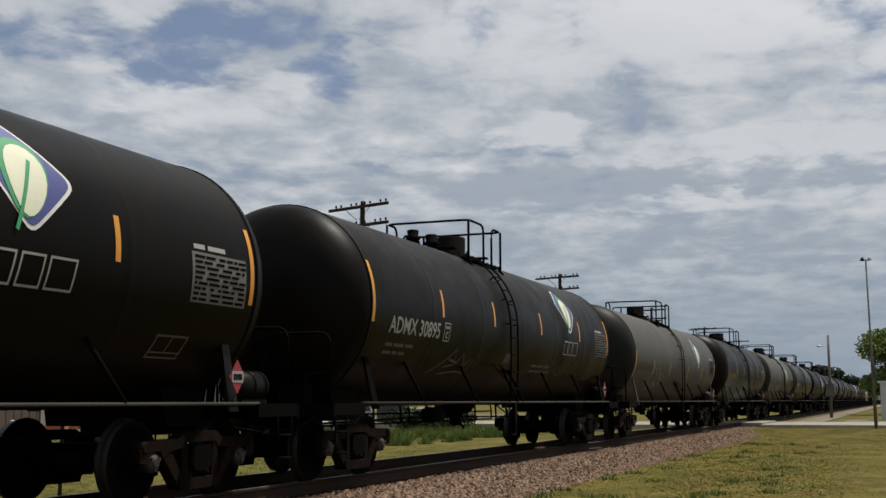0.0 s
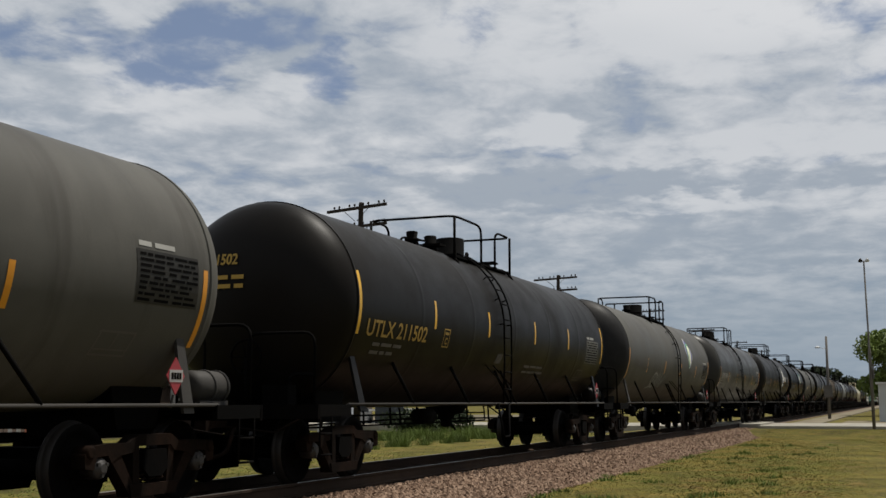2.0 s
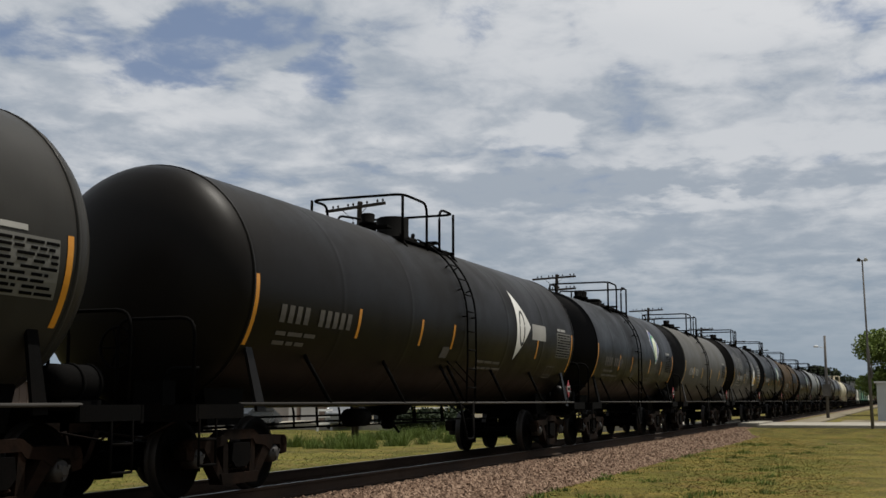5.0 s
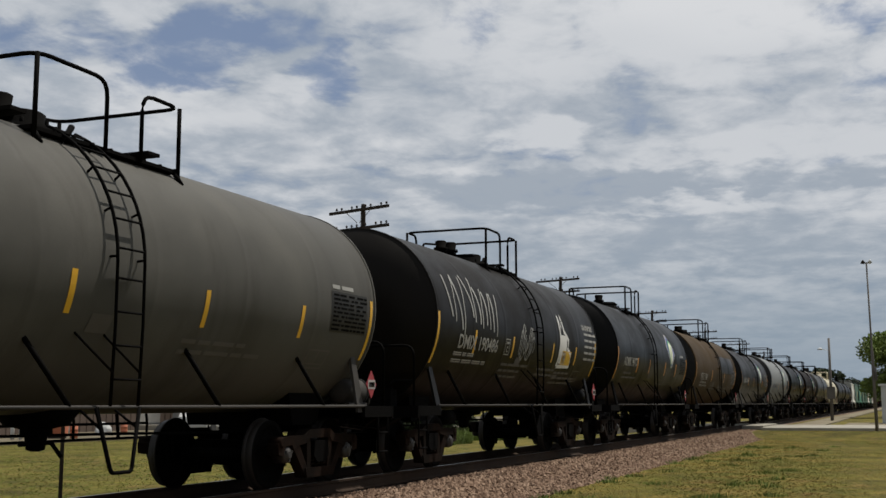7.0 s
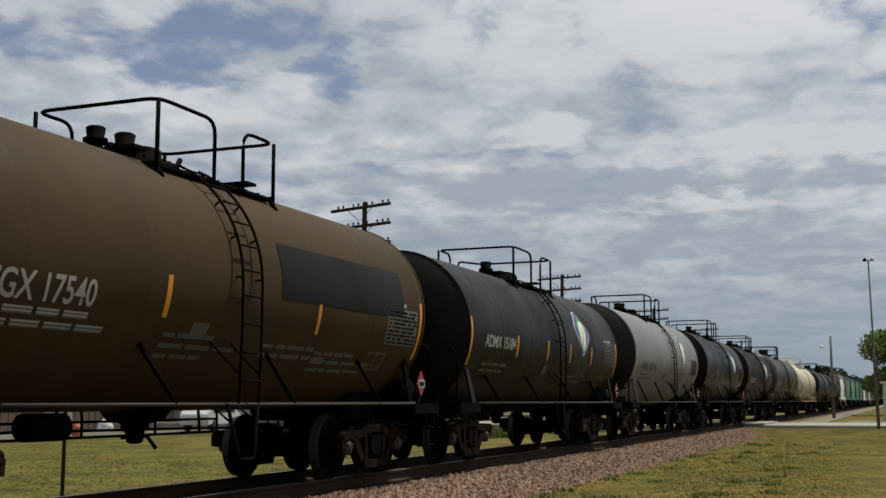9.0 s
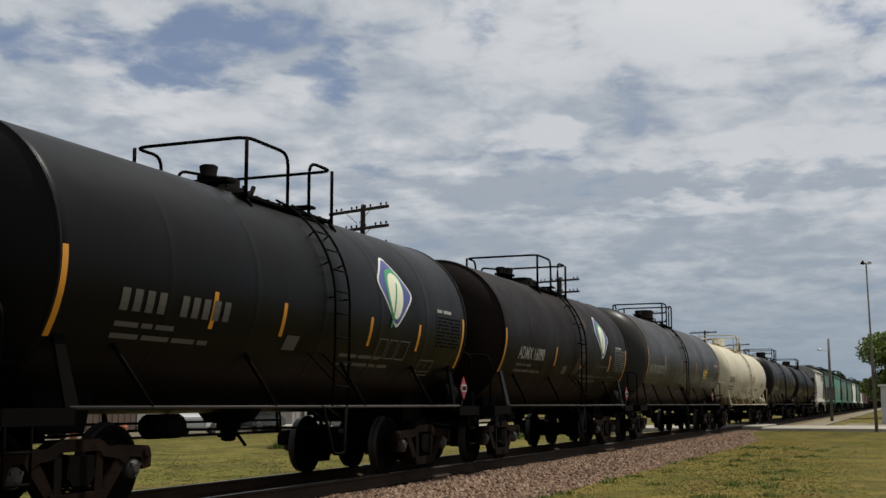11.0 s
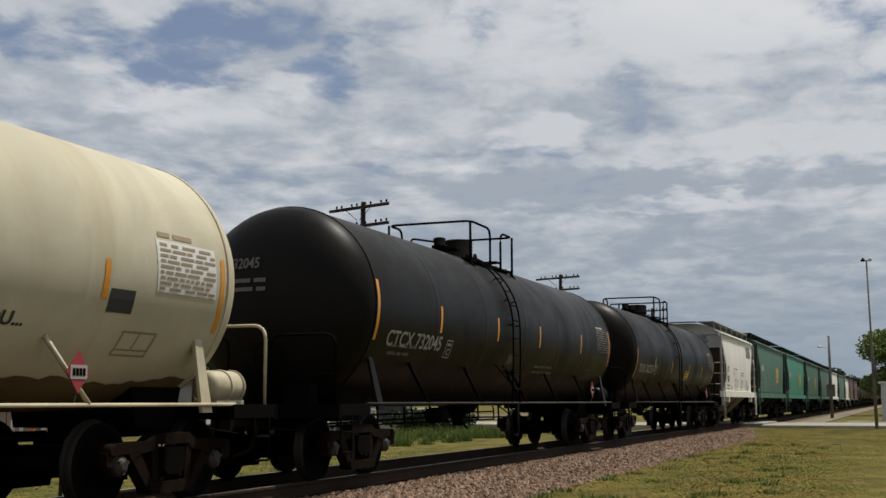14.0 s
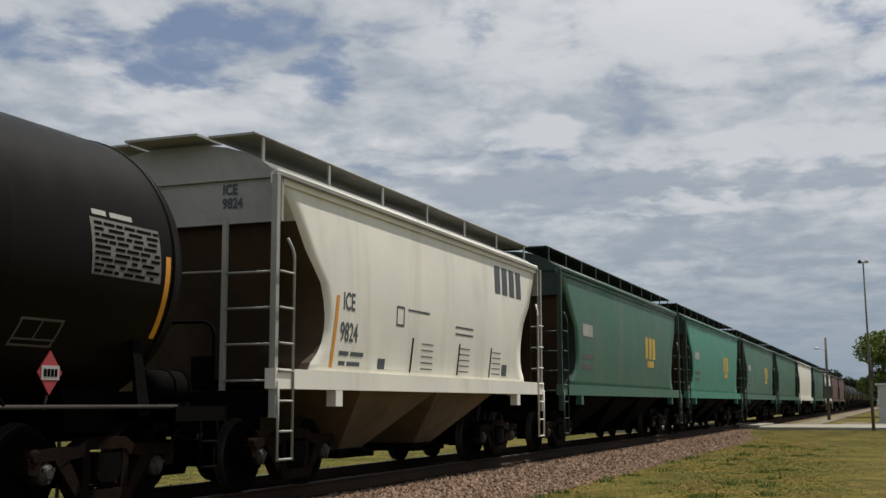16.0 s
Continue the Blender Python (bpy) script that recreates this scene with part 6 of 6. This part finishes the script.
def building(x, y, w, d, h, mat, roof_mat, label, doors=2):
    b = new("building")
    bm = bmesh.new()
    box(bm, 0, w, 0, d, 0, h)
    n = int(w / 0.6)
    for i in range(n):
        box(bm, i * 0.6, i * 0.6 + 0.08, -0.03, 0.0, 0, h)
    part("wall", bm, mat, b)
    bm = bmesh.new()
    prism(bm, [(-0.3, h), (w + 0.3, h), (w + 0.3, h + 0.15), (-0.3, h + 0.15)], -0.3, d + 0.3)
    part("roof", bm, roof_mat, b)
    for i in range(doors):
        bm = bmesh.new()
        x0 = w * (i + 0.4) / doors
        box(bm, x0, x0 + 2.4, -0.06, -0.035, 0.05, 2.4)
        part("door", bm, CLAD_WHITE if mat is not CLAD_WHITE else GREY_POLE, b)
    b.matrix_basis = pose(x, y, -0.44)
    return tagged(b, label, "building")


building(40.0, 36.0, 35.0, 8.0, 2.7, CLAD_BROWN, GREY_POLE, "long low brown metal shed beyond the yard", 4)
building(63.4, 29.0, 6.0, 6.0, 2.7, CLAD_WHITE, GREY_POLE, "low white metal shed beyond the yard", 1)
building(76.0, 34.0, 16.0, 8.0, 2.8, CLAD_BROWN, CLAD_WHITE, "low brown metal shed with a pale roof", 2)


def vehicle(x, y, turn, length, height, paint, label, van=False):
    v = new("parked_car")
    bm = bmesh.new()
    l = length / 2
    if van:
        prof = [(-l, 0.35), (l, 0.35), (l, 0.95), (l - 0.5, 1.15), (l - 1.1, height), (-l, height)]
    else:
        prof = [(-l, 0.35), (l, 0.35), (l, 0.75), (l - 0.9, 0.95), (l - 1.7, height), (-l + 0.9, height), (-l + 0.2, 0.98), (-l, 0.9)]
    prism(bm, prof, -0.85, 0.85)
    bmesh.ops.bevel(bm, geom=bm.edges[:], offset=0.06, segments=2, affect="EDGES")
    body = part("body", bm, paint, v)
    bm = bmesh.new()
    prism(bm, [(l - 1.25, 1.02), (l - 1.8, height - 0.1), (-l + 1.0, height - 0.1), (-l + 0.55, 1.02)], -0.862, 0.862)
    part("window", bm, GLASS, v)
    for sx in (-1, 1):
        for sy in (-1, 1):
            bm = bmesh.new()
            y0 = sy * 0.70
            lathe(bm, [(y0, 0.16), (y0, 0.33), (y0 + sy * 0.18, 0.33), (y0 + sy * 0.19, 0.2)], "y", 18, Matrix.Translation((sx * (l - 0.85), 0, 0.33)))
            part("wheel", bm, TYRE, v)
    v.matrix_basis = pose(x, y, -0.44, 0, 0, turn)
    return tagged(v, label, "car", "vehicles parked in the yard")


vehicle(62.0, 21.5, 12, 4.6, 1.5, CAR_SILVER, "silver car parked beyond the grass")
vehicle(55.5, 27.0, 5, 4.5, 1.5, LAMP_WHITE, "white car parked in the yard")
vehicle(66.0, 20.6, 20, 4.8, 1.7, CAR_DARK, "dark van parked beyond the grass", True)
vehicle(59.5, 26.5, 4, 4.5, 1.45, CAR_DARK, "dark car parked in the yard")

skip = new("orange_hopper_bin")
bm = bmesh.new()
prism(bm, [(-0.36, 0.22), (0.30, 0.22), (0.50, 0.74), (-0.50, 0.74)], -0.4, 0.4)
box(bm, -0.54, 0.54, -0.43, 0.43, 0.74, 0.79)
part("bin", bm, ORANGE_BARREL, skip)
for sx in (-0.25, 0.22):
    bm = bmesh.new()
    box(bm, sx - 0.05, sx + 0.05, -0.35, 0.35, 0.0, 0.24)
    part("foot", bm, TIMBER, skip)
skip.matrix_basis = pose(44.8, 28.6, -0.44, 0, 0, 20)
tagged(skip, "orange steel bin standing in the yard", "bin")
drum = new("drum")
bm = bmesh.new()
lathe(bm, [(0, 0.17), (0.02, 0.18), (0.20, 0.18), (0.21, 0.195), (0.23, 0.18), (0.40, 0.18), (0.41, 0.195), (0.43, 0.18), (0.58, 0.18), (0.60, 0.16)], "z", 18)
part("body", bm, ORANGE_BARREL, drum)
drum.matrix_basis = pose(44.4, 29.8, -0.44)
tagged(drum, "orange steel drum in the yard", "drum", "drums in the yard")
for x, y in ((45.0, 27.8), (50.8, 29.3)):
    copy_thing(drum, pose(x, y, -0.44))
for i, (x, y) in enumerate(((42.7, 29.4), (42.8, 29.0))):
    bm = bmesh.new()
    lathe(bm, [(0, 0.09), (0.72, 0.09), (0.75, 0.07)], "z", 12)
    ob = part("bollard", bm, LAMP_WHITE)
    ob.matrix_basis = pose(x, y, -0.44)
    tagged(ob, "pale round bollard in the yard", "bollard", "bollards in the yard")

# pale tarpaulin over a heap
rng = random.Random(31)
bm = bmesh.new()
bmesh.ops.create_icosphere(bm, subdivisions=3, radius=0.5)
for v in bm.verts:
    k = 1.0 + 0.14 * math.sin(5 * v.co.x + 3 * v.co.z) + rng.uniform(-0.05, 0.05)
    v.co = (v.co.x * k, v.co.y * k * 0.8, max(0.0, (v.co.z + 0.18) * k * 0.85))
heap = part("tarpaulin", bm, LAMP_WHITE)
heap.matrix_basis = pose(52.5, 32.0, -0.44)
tagged(heap, "pale tarpaulin over a heap in the yard", "tarpaulin")

fence = new("fence")
for i in range(14):
    bm = bmesh.new()
    box(bm, i * 2.0 - 0.05, i * 2.0 + 0.05, -0.05, 0.05, 0, 1.2)
    part("post", bm, LAMP_WHITE, fence)
for z in (0.35, 0.75, 1.1):
    bm = bmesh.new()
    box(bm, 0, 26, -0.07, -0.05, z, z + 0.12)
    part("rail", bm, LAMP_WHITE, fence)
fence.matrix_basis = pose(58.0, 21.5, -0.5, 0, 0, 4)
tagged(fence, "white board fence beyond the track", "fence")


def bush(x, y, w, h, seed):
    rng = random.Random(seed)
    lobes = [(rng.uniform(-w, w) * 0.4, rng.uniform(-w, w) * 0.4, h * rng.uniform(0.3, 0.6), w * rng.uniform(0.2, 0.35)) for _ in range(7)]
    b = new("bush")
    me = leaf_cloud(lobes, 1600, 0.10, seed)
    me.materials.append(FOLIAGE_FAR)
    crown = new("foliage", me)
    crown.parent = b
    bm = bmesh.new()
    for k in range(4):
        tube(bm, [(0, 0, -0.05), (lobes[k][0], lobes[k][1], lobes[k][2])], 0.025, 5)
    part("stems", bm, BARK, b)
    b.matrix_basis = pose(x, y, -0.5)
    tagged(b, "dark leafy bush beyond the track", "bush", "bushes beyond the track")


for i, (x, y) in enumerate(((56.5, 15.0), (58.5, 15.4), (60.0, 14.6), (57.5, 16.0), (64.0, 16.5), (67.0, 17.5))):
    bush(x, y, 2.4, 1.5, 200 + i)

# ---- ties, last of the structure ----
bm = bmesh.new()
box(bm, -0.11, 0.11, -1.30, 1.30, -0.36, -0.192)
bmesh.ops.bevel(bm, geom=bm.edges[:], offset=0.012, segments=1, affect="EDGES")
first = part("tie", bm, TIE, ballast_bed)
first.location = (9.0, 0, 0)
rng = random.Random(5)
for i in range(1, 120):
    t = first.copy()
    scene.collection.objects.link(t)
    t.location = (9.0 + i * 0.52 + rng.uniform(-0.02, 0.02), rng.uniform(-0.03, 0.03), rng.uniform(-0.008, 0.004))
    t.rotation_euler = (0, 0, rng.uniform(-0.015, 0.015))


def motions():
    """The train rolls by at a steady speed; its wheelsets turn with it."""
    for car, x, *rest in train:
        walk(car, [(0.0, pose(x, 0, 0)), (8.0, pose(x - SPEED * 8.0, 0, 0)), (16.0, pose(x - SPEED * 16.0, 0, 0))])
    turn = math.degrees(SPEED / 30.0 / WHEEL_R)
    keyed = {}
    for car, *rest in train:
        for ob in car.children_recursive:
            if ob.name.split(".")[0] == "wheelset":
                k = 1 if ob.location.x > 0 else -1
                if k not in keyed:
                    walk(ob, [(i / 30.0, pose(k * BASE, 0, WHEEL_R, 0, -turn * i, 0)) for i in range(481)])
                    keyed[k] = ob
                else:
                    source = keyed[k].animation_data
                    ob.rotation_mode = "QUATERNION"
                    data = ob.animation_data_create()
                    data.action = source.action
                    data.action_slot = source.action_slot


motions()
